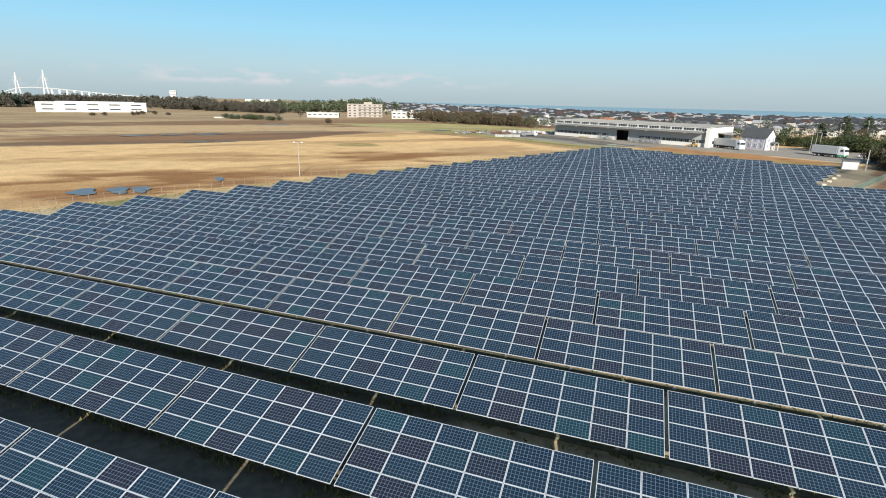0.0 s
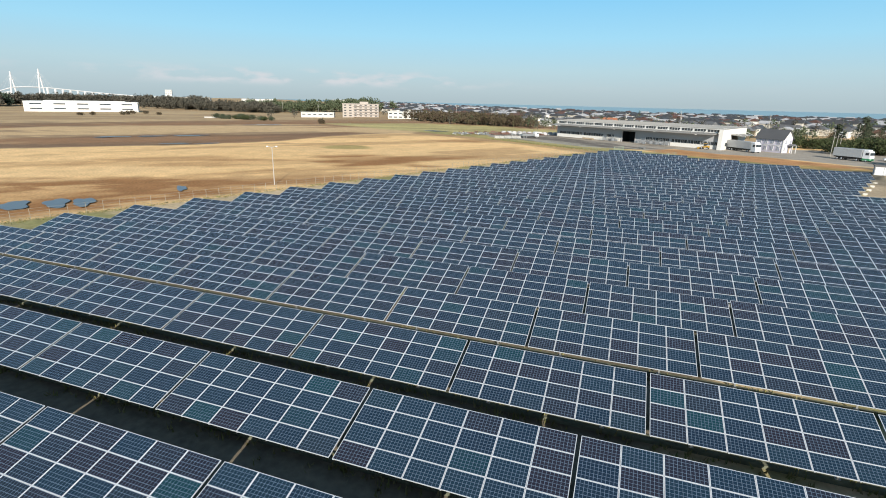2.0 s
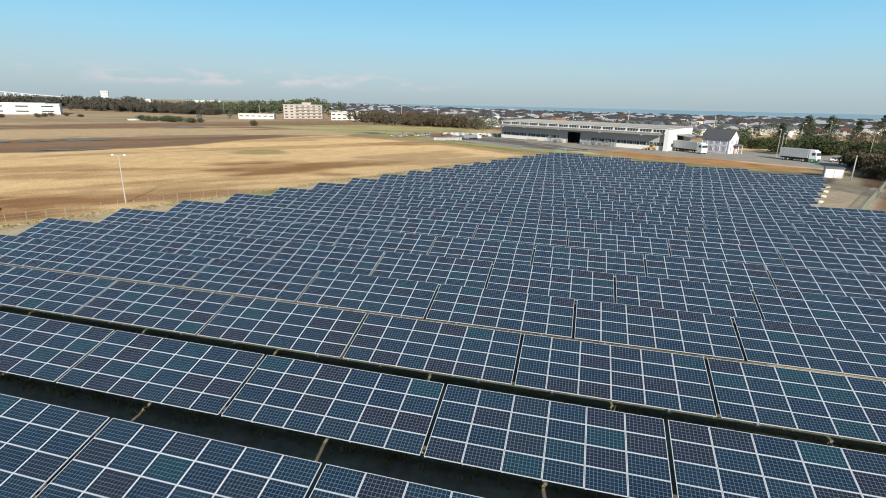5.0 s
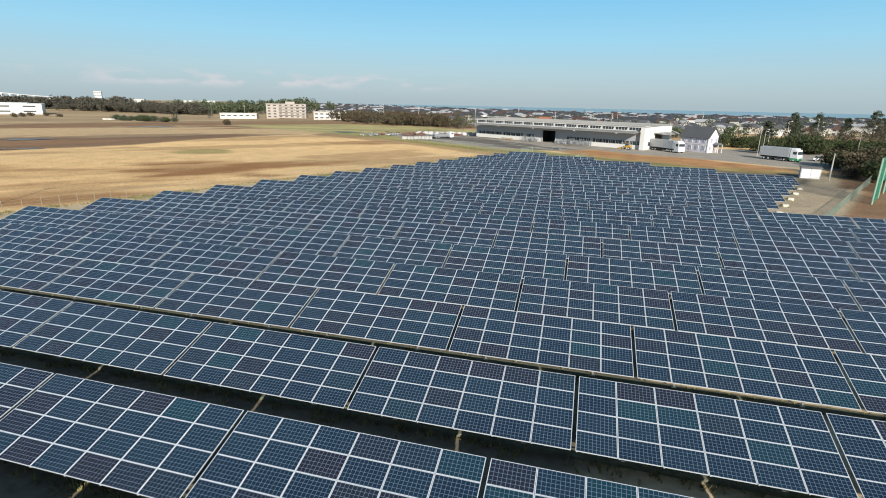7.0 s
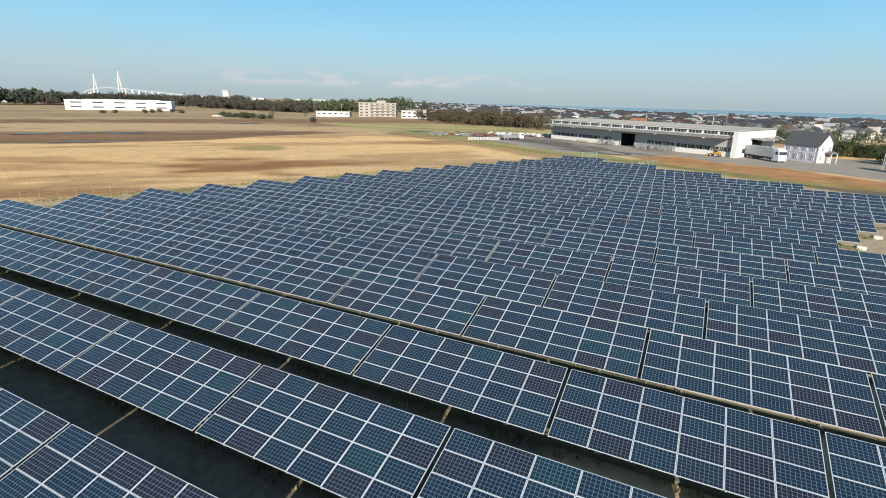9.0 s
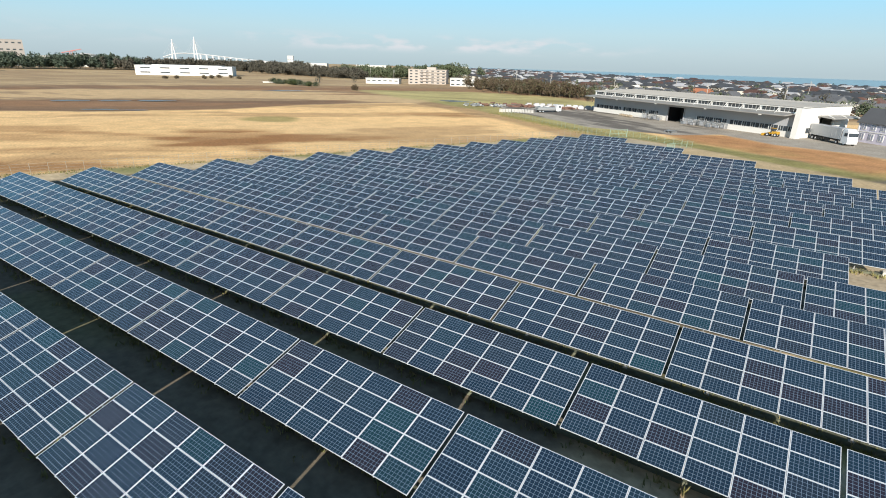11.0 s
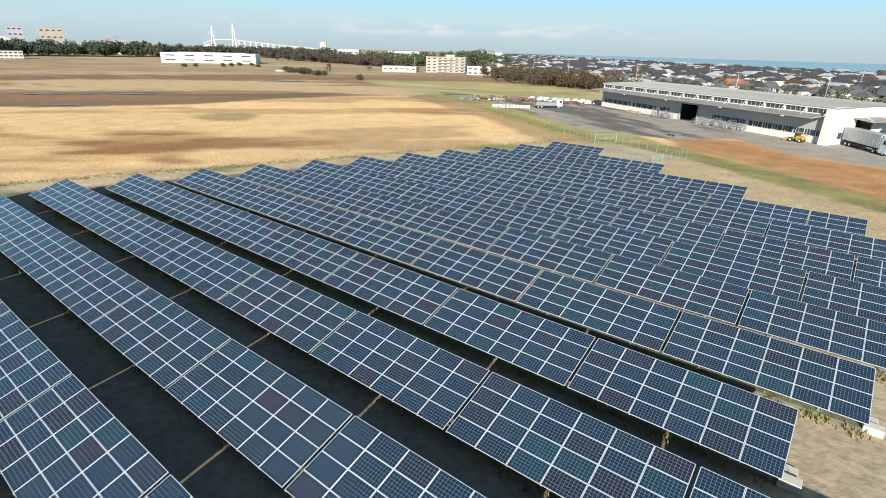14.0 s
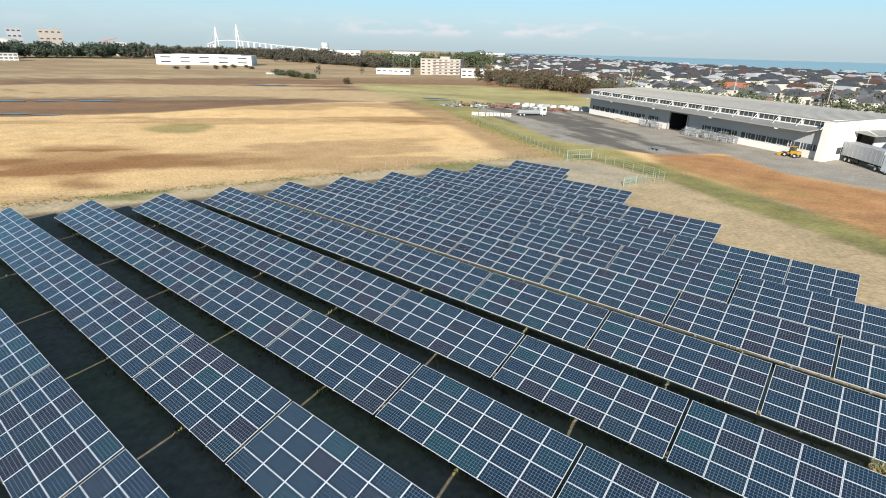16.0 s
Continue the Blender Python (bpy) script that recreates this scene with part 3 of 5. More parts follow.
# ---------------------------------------------------------------- depot beside the yard
def depot():
    """Local x runs along the front from the east corner, y inward."""
    L, D = 78.6, 21.0
    rz = math.degrees(math.atan2(0.5246, -0.8514))
    top = thing("depot_building", pose(25.9, 196.5, 0, 0, 0, rz), "long white depot with clerestory windows and an open door", "warehouse")

    def P(name, bm, mat, label=""):
        return part(name, bm, mat, top, label)
    # with x running to the far end, the inside lies at negative local y
    S = -1
    bm = bmesh.new()
    for x0, x1 in ((0.3, 35.9), (42.4, L)):
        box(bm, (x0 + x1) / 2, S * 0.15, 3.75, x1 - x0, 0.3, 4.5)
    box(bm, 39.15, S * 0.15, 5.3, 6.5, 0.3, 1.4)
    P("front_wall", bm, M_greysheet, "grey corrugated wall in the shade")
    for i, (x0, x1) in enumerate(((0.3, 20.0), (43.0, 50.5), (51.5, L - 0.3))):
        bm = bmesh.new()
        box(bm, (x0 + x1) / 2, S * 0.12, 0.72, x1 - x0, 0.36, 1.55)
        P("plinth_wall", bm, M_white, "white plinth")
    bm = bmesh.new()
    box(bm, 28, S * 0.14, 0.75, 15.8, 0.32, 1.5)
    P("plinth_wall", bm, M_greysheet)
    # ribbon windows
    for x0, x1 in ((1.2, 19.6), (20.6, 31.0), (46.5, 50.5), (52, 62.8), (64.0, 77)):
        n = int((x1 - x0) / 1.3)
        for i in range(n):
            xc = x0 + (i + 0.5) * (x1 - x0) / n
            bm = bmesh.new()
            w = (x1 - x0) / n - 0.26
            box(bm, xc, -S * 0.05, 2.15, w, 0.10, 1.25)
            win = P("window", bm, M_glass)
            if i % 2 == 0:
                bm = bmesh.new()
                box(bm, xc + w / 2 + 0.13, -S * 0.09, 2.15, 0.16, 0.08, 1.3)
                box(bm, xc, -S * 0.12, 2.15, 0.06, 0.05, 1.25)
                box(bm, xc, -S * 0.12, 1.5, w + 0.1, 0.08, 0.08)
                part("frame", bm, M_frame, win)
    # doorway reveals and the hall behind, its shade put into a near-black colour
    bm = bmesh.new()
    box(bm, 39.15, S * 7.0, 2.3, 9.0, 0.2, 4.6)
    box(bm, 39.15, S * 3.6, 0.06, 8.0, 6.8, 0.04)
    for x in (34.9, 43.4):
        box(bm, x, S * 3.7, 2.3, 0.2, 6.7, 4.6)
    box(bm, 39.15, S * 3.7, 4.65, 8.4, 6.7, 0.15)
    P("hall_interior", bm, M_shade, "hall behind the open doorway, coloured near-black for its shade")
    for x in (35.9, 42.4):
        bm = bmesh.new()
        box(bm, x, -S * 0.05, 2.3, 0.25, 0.5, 4.6)
        P("door_post", bm, M_greysheet)
    # canopy
    bm = bmesh.new()
    y0, y1 = 0.0, -S * 4.6
    for x0, x1 in ((1.5, L + 0.8),):
        vs = [bm.verts.new(v) for v in ((x0, y0, 6.15), (x1, y0, 6.15), (x1, y1, 5.75), (x0, y1, 5.75), (x0, y0, 5.9), (x1, y0, 5.9), (x1, y1, 5.5), (x0, y1, 5.5))]
        for f in ((0, 1, 2, 3), (7, 6, 5, 4), (0, 4, 5, 1), (1, 5, 6, 2), (2, 6, 7, 3), (3, 7, 4, 0)):
            bm.faces.new([vs[i] for i in f])
    P("canopy", bm, M_roofmetal, "wide pale metal canopy")
    bm = bmesh.new()
    box(bm, L / 2 + 1, y1 + S * -0.06, 5.66, L - 0.7, 0.12, 0.24)
    P("gutter", bm, M_roofmetal)
    # clerestory: sill, window bays, head, braces
    bm = bmesh.new()
    box(bm, L / 2, -S * 0.02, 6.3, L, 0.3, 0.22)
    P("clerestory_sill", bm, M_frame)
    bm = bmesh.new()
    box(bm, L / 2, -S * 0.12, 7.52, L + 0.6, 0.5, 0.2)
    P("eaves_beam", bm, M_frame, "white eaves beam")
    bm = bmesh.new()
    box(bm, L / 2, S * 0.12, 6.9, L, 0.2, 1.04)
    P("clerestory_backing", bm, M_frame)
    bays = 15
    for i in range(bays):
        x0 = 0.6 + i * (L - 1.2) / bays
        w = (L - 1.2) / bays
        for c in range(4):
            bm = bmesh.new()
            box(bm, x0 + 0.5 + (c + 0.5) * (w - 0.5) / 4, -S * 0.02, 6.9, (w - 0.5) / 4 - 0.22, 0.1, 0.98)
            win = P("clerestory_window", bm, M_glass)
        bm = bmesh.new()
        rod(bm, (x0 + 0.2, -S * 1.9, 6.0), (x0 + 0.2, -S * 0.25, 7.5), 0.065, seg=6)
        P("brace", bm, M_frame)
    # roof with standing seams
    bm = bmesh.new()
    x0, x1 = -0.5, L + 0.5
    vs = [bm.verts.new(v) for v in ((x0, -S * 0.4, 7.64), (x1, -S * 0.4, 7.64), (x1, S * D * 0.6, 8.0), (x0, S * D * 0.6, 8.0), (x1, S * (D + 0.5), 8.15), (x0, S * (D + 0.5), 8.15))]
    bm.faces.new((vs[0], vs[1], vs[2], vs[3]))
    bm.faces.new((vs[3], vs[2], vs[4], vs[5]))
    r = bmesh.ops.extrude_face_region(bm, geom=bm.faces[:])
    bmesh.ops.translate(bm, verts=[v for v in r["geom"] if isinstance(v, bmesh.types.BMVert)], vec=(0, 0, 0.12))
    roof = P("roof", bm, M_roofmetal, "pale grey folded metal roof")
    for i in range(66):
        bm = bmesh.new()
        x = i * L / 65
        z0, z1 = 7.75, 8.28
        vs = [bm.verts.new(v) for v in ((x - 0.08, -S * 0.45, z0), (x + 0.08, -S * 0.45, z0), (x + 0.08, S * (D + 0.4), z1), (x - 0.08, S * (D + 0.4), z1), (x, -S * 0.45, z0 + 0.13), (x, S * (D + 0.4), z1 + 0.13))]
        bm.faces.new((vs[0], vs[4], vs[5], vs[3]))
        bm.faces.new((vs[1], vs[2], vs[5], vs[4]))
        bm.faces.new((vs[0], vs[1], vs[4]))
        part("seam", bm, M_roofmetal, roof)
    # east end: white wall, dock doorway, dock canopy
    bm = bmesh.new()
    box(bm, 0.0, -S * 0.6, 3.75, 1.5, 1.6, 7.5)
    P("corner_pier", bm, M_white, "white corner pier")
    bm = bmesh.new()
    for y0, y1 in ((0.4, 8.0), (14.0, D)):
        box(bm, 0.0, S * (y0 + y1) / 2, 3.75, 0.3, y1 - y0, 7.5)
    box(bm, 0, S * 11.0, 6.45, 0.3, 6.0, 2.1)
    P("end_wall", bm, M_white, "plain white end wall")
    bm = bmesh.new()
    box(bm, 0.0, S * D / 2, 7.66, 0.34, D, 0.5)
    P("gable_trim", bm, M_white)
    bm = bmesh.new()
    vs = box(bm, -2.0, S * 13.0, 5.6, 4.2, 12.5, 0.24)
    for v in vs:
        if v.co.x < -2:
            v.co.z -= 0.4
    P("dock_canopy", bm, M_roofmetal)
    for k in range(3):
        bm = bmesh.new()
        rod(bm, (-4.0, S * (7.4 + k * 5.5), 5.3), (-0.1, S * (7.4 + k * 5.5), 6.8), 0.07, seg=6)
        P("canopy_stay", bm, M_frame)
    # near-black sheet stands in for the shaded dock inside
    bm = bmesh.new()
    box(bm, 3.0, S * 11.0, 2.5, 0.2, 7, 5)
    P("dock_interior", bm, M_shade)
    for k in range(2):
        bm = bmesh.new()
        box(bm, -0.2, S * (3.6 + k * 1.25), 1.9, 0.1, 1.05, 1.3)
        P("window", bm, M_glass)
    bm = bmesh.new()
    box(bm, L, S * D / 2, 3.75, 0.3, D, 7.5)
    P("west_wall", bm, M_white)
    bm = bmesh.new()
    box(bm, L / 2, S * D, 3.75, L, 0.3, 7.5)
    P("rear_wall", bm, M_white)
    for x in (8, 25, 44, 62, 74):
        bm = bmesh.new()
        box(bm, x, -S * 4.5, 5.4, 0.7, 0.35, 0.25)
        P("floodlight", bm, M_frame)
    return top


depot()


def fp(s, n):
    """A place by the depot: s metres along its front, n metres out from it."""
    return 25.9 - 0.8514 * s - 0.5246 * n, 196.5 + 0.5246 * s - 0.8514 * n


# stacked wire cages and pallets along the depot
def cage(w, h):
    """A wire cage stack of goods: posts, wire sides, pallet, load."""
    t = thing("stacked_cage", pose(0, 0, -70), "grey wire cage stack of goods beside the depot", "cage", "cages along the depot")
    for x in (-w / 2, w / 2):
        for y in (-0.5, 0.5):
            bm = bmesh.new()
            box(bm, x, y, h / 2, 0.07, 0.07, h)
            part("post", bm, M_steel, t)
    bm = bmesh.new()
    n = max(2, int(h / 0.4))
    for i in range(n + 1):
        z = 0.1 + i * (h - 0.15) / n
        for y in (-0.5, 0.5):
            box(bm, 0, y, z, w, 0.04, 0.05)
        for x in (-w / 2, w / 2):
            box(bm, x, 0, z, 0.04, 1.0, 0.05)
    tagged(part("wire_sides", bm, M_steel, t), kind="stuff")
    bm = bmesh.new()
    box(bm, 0, 0, 0.08, w, 1.0, 0.1)
    part("pallet_base", bm, M_wood, t)
    bm = bmesh.new()
    box(bm, 0, 0, h * 0.36, w * 0.8, 0.75, h * 0.5, 0, 0.04)
    part("load", bm, M_greysheet, t, "dull grey goods")
    return t


CAGES = [cage(1.5, 1.9), cage(1.3, 1.4), cage(1.7, 2.3)]
spots = [(20.6 + i * 1.3 + rng.normal(0, 0.1), 1.4 + (i % 2) * 0.5 + (1.2 if i > 6 else 0), i % 3) for i in range(11)]
spots += [(43.6 + i * 1.5, 1.5 + rng.random(), (i + 1) % 3) for i in range(5)]
for n, (a, b, k) in enumerate(spots):
    m = pose(*fp(a, b), 0, 0, 0, 148 + rng.normal(0, 4))
    if n < 3:
        CAGES[k].matrix_basis = m
    else:
        copy_thing(CAGES[k], m)
for s, n in ((56, 3.0), (58, 3.2), (60.5, 2.6)):
    bm = bmesh.new()
    for k in range(5):
        box(bm, 0, (k - 2) * 0.24, 0.16, 1.9, 0.16, 0.05)
    for k in range(3):
        box(bm, (k - 1) * 0.8, 0, 0.07, 0.1, 1.2, 0.14)
    box(bm, 0, 0, 0.45, 1.5, 0.9, 0.5)
    x, y = fp(s, n)
    solid("pallet", bm, M_wood, "loaded wooden pallet on the gravel yard", "pallet", "pallets in the yard", m=pose(x, y, 0, 0, 0, 150))
bm = bmesh.new()
for k in range(6):
    box(bm, 0, (k - 2.5) * 0.42, 0.5 + 0.07 * (k % 2), 2.4, 0.30, 0.10)
for k in range(3):
    box(bm, (k - 1) * 1.0, 0, 0.22, 0.15, 2.3, 0.44)
solid("pallet", bm, M_steel, "grey slatted rack lying on the gravel yard", "rack", m=pose(-2.4, 184.0, 0, 0, 0, 160))


# ---------------------------------------------------------------- vehicles
def wheel(parent, x, y, r=0.5, w=0.3):
    bm = bmesh.new()
    rod(bm, (x, y - w / 2, r), (x, y + w / 2, r), r, seg=14)
    t = part("wheel", bm, M_rubber, parent)
    bm = bmesh.new()
    rod(bm, (x, y - w / 2 - 0.02, r), (x, y + w / 2 + 0.02, r), r * 0.5, seg=10)
    part("rim", bm, M_alu, t)


def lorry(m, lower, label, box_len=11.6):
    t = thing("lorry", m, label, "lorry")
    bm = bmesh.new()
    box(bm, 0, 0, 2.5, box_len, 2.45, 2.6, 0, 0.05)
    body = part("cargo_box", bm, M_silver, t, "silver sheet cargo box")
    for i in range(9):
        for sy in (-1, 1):
            bm = bmesh.new()
            box(bm, -box_len / 2 + (i + 0.5) * box_len / 9, sy * 1.235, 2.5, 0.07, 0.03, 2.4)
            part("rib", bm, M_silver, body)
    bm = bmesh.new()
    box(bm, 0.6, 0, 0.95, box_len + 1.2, 0.9, 0.35)
    for sx in (-1.5, 1.2):
        box(bm, sx, 1.1, 0.75, 2.2, 0.1, 0.5)
        box(bm, sx, -1.1, 0.75, 2.2, 0.1, 0.5)
    part("chassis", bm, M_rubber, t)
    cx = box_len / 2 + 1.35
    bm = bmesh.new()
    vs = box(bm, cx, 0, 2.2, 2.2, 2.4, 2.3, 0, 0)
    for v in vs:
        if v.co.z > 2.5 and v.co.x > cx:
            v.co.x -= 0.35
    part("cab", bm, M_cab, t, "white cab")
    bm = bmesh.new()
    box(bm, cx, 0, 0.78, 2.25, 2.42, 0.62)
    part("bumper", bm, lower, t)
    bm = bmesh.new()
    box(bm, cx - 0.4, 0, 3.55, 1.5, 2.1, 0.5, 0, 0.12)
    part("wind_deflector", bm, M_cab, t)
    bm = bmesh.new()
    box(bm, cx + 1.0, 0, 2.55, 0.16, 2.1, 0.85)
    part("windscreen", bm, M_glass, t)
    for sy in (-1, 1):
        bm = bmesh.new()
        box(bm, cx + 0.15, sy * 1.2, 2.55, 1.0, 0.06, 0.75)
        part("side_window", bm, M_glass, t)
        bm = bmesh.new()
        box(bm, cx + 1.12, sy * 0.9, 0.85, 0.06, 0.4, 0.22)
        part("headlight", bm, M_alu, t)
        for x in (-box_len / 2 + 1.6, -box_len / 2 + 2.9, box_len / 2 - 1.2, cx + 0.1):
            wheel(t, x, sy * 1.05)
    return t


lorry(pose(32.6, 195.8, 0, 0, 0, -58), M_cab, "silver box lorry with a white cab backed to the depot")
lorry(pose(61.0, 178.6, 0, 0, 0, -48), M_cabgreen, "parked silver box lorry with white and green cab", 8.6)


def flatbed(m):
    t = thing("flatbed_truck", m, "white flatbed truck parked in the yard", "truck")
    bm = bmesh.new()
    box(bm, -1, 0, 1.0, 7.4, 2.3, 0.25)
    part("bed", bm, M_steel, t)
    bm = bmesh.new()
    box(bm, -1, 0, 1.5, 6.6, 1.9, 0.7)
    part("load", bm, M_steel, t, "grey load of pipes")
    bm = bmesh.new()
    box(bm, 3.7, 0, 1.65, 1.9, 2.2, 2.2, 0, 0.12)
    part("cab", bm, M_cab, t)
    bm = bmesh.new()
    box(bm, 4.6, 0, 2.1, 0.15, 1.9, 0.8)
    part("windscreen", bm, M_glass, t)
    for sy in (-1, 1):
        bm = bmesh.new()
        box(bm, 3.9, sy * 1.1, 2.1, 0.9, 0.06, 0.7)
        part("side_window", bm, M_glass, t)
        for x in (-3.6, -2.4, 3.4):
            wheel(t, x, sy * 0.95, 0.45)
    return t


flatbed(pose(-51.0, 216.0, 0, 0, 0, 44))


def car(m):
    t = thing("car", m, "small white car parked beside the shrubs", "car")
    bm = bmesh.new()
    box(bm, 0, 0, 0.65, 4.1, 1.65, 0.6, 0, 0.12)
    part("body", bm, M_cab, t)
    bm = bmesh.new()
    vs = box(bm, -0.2, 0, 1.2, 2.6, 1.5, 0.6)
    for v in vs:
        if v.co.z > 1.3:
            v.co.x = -0.2 + (v.co.x + 0.2) * 0.7
            v.co.y *= 0.86
    part("cabin", bm, M_glass, t)
    bm = bmesh.new()
    box(bm, -0.2, 0, 1.5, 1.7, 1.28, 0.05)
    part("roof", bm, M_cab, t)
    for sx in (-1.25, 1.25):
        for sy in (-0.75, 0.75):
            wheel(t, sx, sy, 0.31, 0.2)
    return t


car(pose(73.3, 180.3, 0, 0, 0, -12))


def loader(m):
    t = thing("wheel_loader", m, "yellow wheel loader standing before the depot", "loader")
    bm = bmesh.new()
    box(bm, -1.0, 0, 1.35, 2.2, 1.6, 0.95, 0, 0.1)
    box(bm, 0.9, 0, 1.05, 1.4, 0.9, 0.5)
    part("body", bm, M_yellow, t)
    bm = bmesh.new()
    box(bm, -0.05, 0, 2.2, 1.2, 1.35, 1.3)
    part("cab", bm, M_glass, t)
    bm = bmesh.new()
    box(bm, -0.05, 0, 2.92, 1.4, 1.5, 0.12)
    part("cab_roof", bm, M_yellow, t)
    for sy in (-0.5, 0.5):
        bm = bmesh.new()
        rod(bm, (0.9, sy, 1.4), (2.7, sy, 0.6), 0.12, seg=6)
        part("arm", bm, M_yellow, t)
    bm = bmesh.new()
    prism(bm, [(2.6, -1.2), (3.3, -1.2), (3.3, 1.2), (2.6, 1.2)], 0.12, 0.85)
    part("bucket", bm, M_yellow, t)
    for x in (-1.4, 1.3):
        for sy in (-0.85, 0.85):
            wheel(t, x, sy, 0.62, 0.45)
    return t


loader(pose(20.6, 196.6, 0, 0, 0, 155) @ Matrix.Scale(0.74, 4))


# ---------------------------------------------------------------- lilac office house
def lilac_house():
    a = -46.0
    t = thing("office_house", pose(38.6, 202.2, 0, 0, 0, a), "two-storey lilac boarded house with a dark gable roof", "house")
    L, D, E, R = 10.4, 5.0, 5.2, 8.1
    bm = bmesh.new()
    prism(bm, [(0, 0), (L, 0), (L, D), (0, D)], 0, E)
    part("wall", bm, M_lilac, t)
    for x in (0.0, L):
        bm = bmesh.new()
        vs = [bm.verts.new(v) for v in ((x - 0.1, 0, E), (x - 0.1, D, E), (x - 0.1, D / 2, R - 0.2), (x + 0.1, 0, E), (x + 0.1, D, E), (x + 0.1, D / 2, R - 0.2))]
        bm.faces.new(vs[:3])
        bm.faces.new(vs[3:][::-1])
        for i in range(3):
            bm.faces.new((vs[i], vs[(i + 1) % 3], vs[(i + 1) % 3 + 3], vs[i + 3]))
        part("gable", bm, M_white, t, "white boarded gable")
    bm = bmesh.new()
    o = 0.5
    k = (R - E) / (D / 2)
    vs = [bm.verts.new(v) for v in ((-o, -o, E - k * o), (L + o, -o, E - k * o), (L + o, D / 2, R), (-o, D / 2, R), (L + o, D + o, E - k * o), (-o, D + o, E - k * o))]
    bm.faces.new((vs[0], vs[1], vs[2], vs[3]))
    bm.faces.new((vs[3], vs[2], vs[4], vs[5]))
    r = bmesh.ops.extrude_face_region(bm, geom=bm.faces[:])
    bmesh.ops.translate(bm, verts=[v for v in r["geom"] if isinstance(v, bmesh.types.BMVert)], vec=(0, 0, 0.18))
    part("roof", bm, M_rooftile, t, "dark slate roof")
    for x in (0.06, L - 0.06):
        bm = bmesh.new()
        box(bm, x, -0.04, E / 2, 0.3, 0.16, E)
        part("corner_board", bm, M_white, t)
    bm = bmesh.new()
    box(bm, L / 2, -0.06, 2.65, L, 0.1, 0.2)
    part("belt_board", bm, M_white, t)

    def window(x, y, z, w, h, along):
        bm = bmesh.new()
        box(bm, x, y, z, w + 0.3 if along else 0.12, 0.12 if along else w + 0.3, h + 0.3)
        win = part("window", bm, M_white, t)
        bm = bmesh.new()
        box(bm, x + (0 if along else 0.05), y - (0.05 if along else 0), z, w if along else 0.08, 0.08 if along else w, h)
        part("pane", bm, M_paleglass, win)
        bm = bmesh.new()
        box(bm, x + (0 if along else 0.08), y - (0.08 if along else 0), z, 0.08, 0.08, h)
        part("glazing_bar", bm, M_white, win)
    for i in range(4):
        for z in (1.5, 3.95):
            window(1.4 + i * 2.5, -0.03, z, 1.0, 1.35, True)
    for y in (1.4, 4.0):
        window(L + 0.03, y, 3.95, 0.8, 1.3, False)
    window(L + 0.03, 1.1, 1.5, 0.7, 1.3, False)
    bm = bmesh.new()
    box(bm, L + 1.0, 3.7, 2.75, 2.2, 2.6, 0.2)
    vs = box(bm, L + 1.0, 3.7, 3.1, 2.0, 2.4, 0.5)
    for v in vs:
        if v.co.z > 3.1:
            v.co.y = 3.7
    porch = part("porch_roof", bm, M_rooftile, t)
    for y in (2.6, 4.8):
        bm = bmesh.new()
        box(bm, L + 1.9, y, 1.35, 0.2, 0.2, 2.7)
        part("porch_post", bm, M_white, t)
    bm = bmesh.new()
    box(bm, L + 0.05, 3.7, 1.1, 0.1, 1.1, 2.2)
    part("door", bm, M_wood, t)


lilac_house()


# ---------------------------------------------------------------- shed, poles, lamps
def shed():
    t = thing("storage_shed", pose(51.3, 132.3, float(land(51, 131)), 0, 0, -12) @ Matrix.Diagonal((0.86, 0.86, 0.95, 1)), "small white prefabricated storage shed with two doors", "shed")
    bm = bmesh.new()
    box(bm, 2.1, 1.2, 1.15, 4.2, 2.4, 2.3)
    part("wall", bm, M_greysheet, t)
    bm = bmesh.new()
    vs = box(bm, 2.1, 1.2, 2.42, 4.6, 2.9, 0.22)
    for v in vs:
        if v.co.y > 1.2:
            v.co.z += 0.1
    part("roof", bm, M_felt, t, "dark flat felt roof")
    for x in (1.1, 3.1):
        bm = bmesh.new()
        box(bm, x, -0.03, 1.05, 1.85, 0.06, 2.0)
        d = part("door", bm, M_cab, t)
        bm = bmesh.new()
        box(bm, x + 0.75, -0.08, 1.05, 0.06, 0.05, 0.25)
        part("handle", bm, M_steel, d)


shed()


def utility_pole(x, y, h, arms=True, rz=20):
    t = thing("utility_pole", spot(x, y, rz), "tall grey concrete utility pole with cross arms", "utility pole", "poles round the site")
    bm = bmesh.new()
    rod(bm, (0, 0, -0.3), (0, 0, h), 0.17, 0.1, 8)
    part("pole", bm, M_pole, t)
    if arms:
        for z in (h - 0.5, h - 1.3):
            bm = bmesh.new()
            box(bm, 0, 0, z, 1.8, 0.1, 0.1)
            part("cross_arm", bm, M_steel, t)
        bm = bmesh.new()
        rod(bm, (0.3, 0, h - 2.6), (0.3, 0, h - 1.8), 0.22, seg=8)
        part("transformer", bm, M_steel, t)


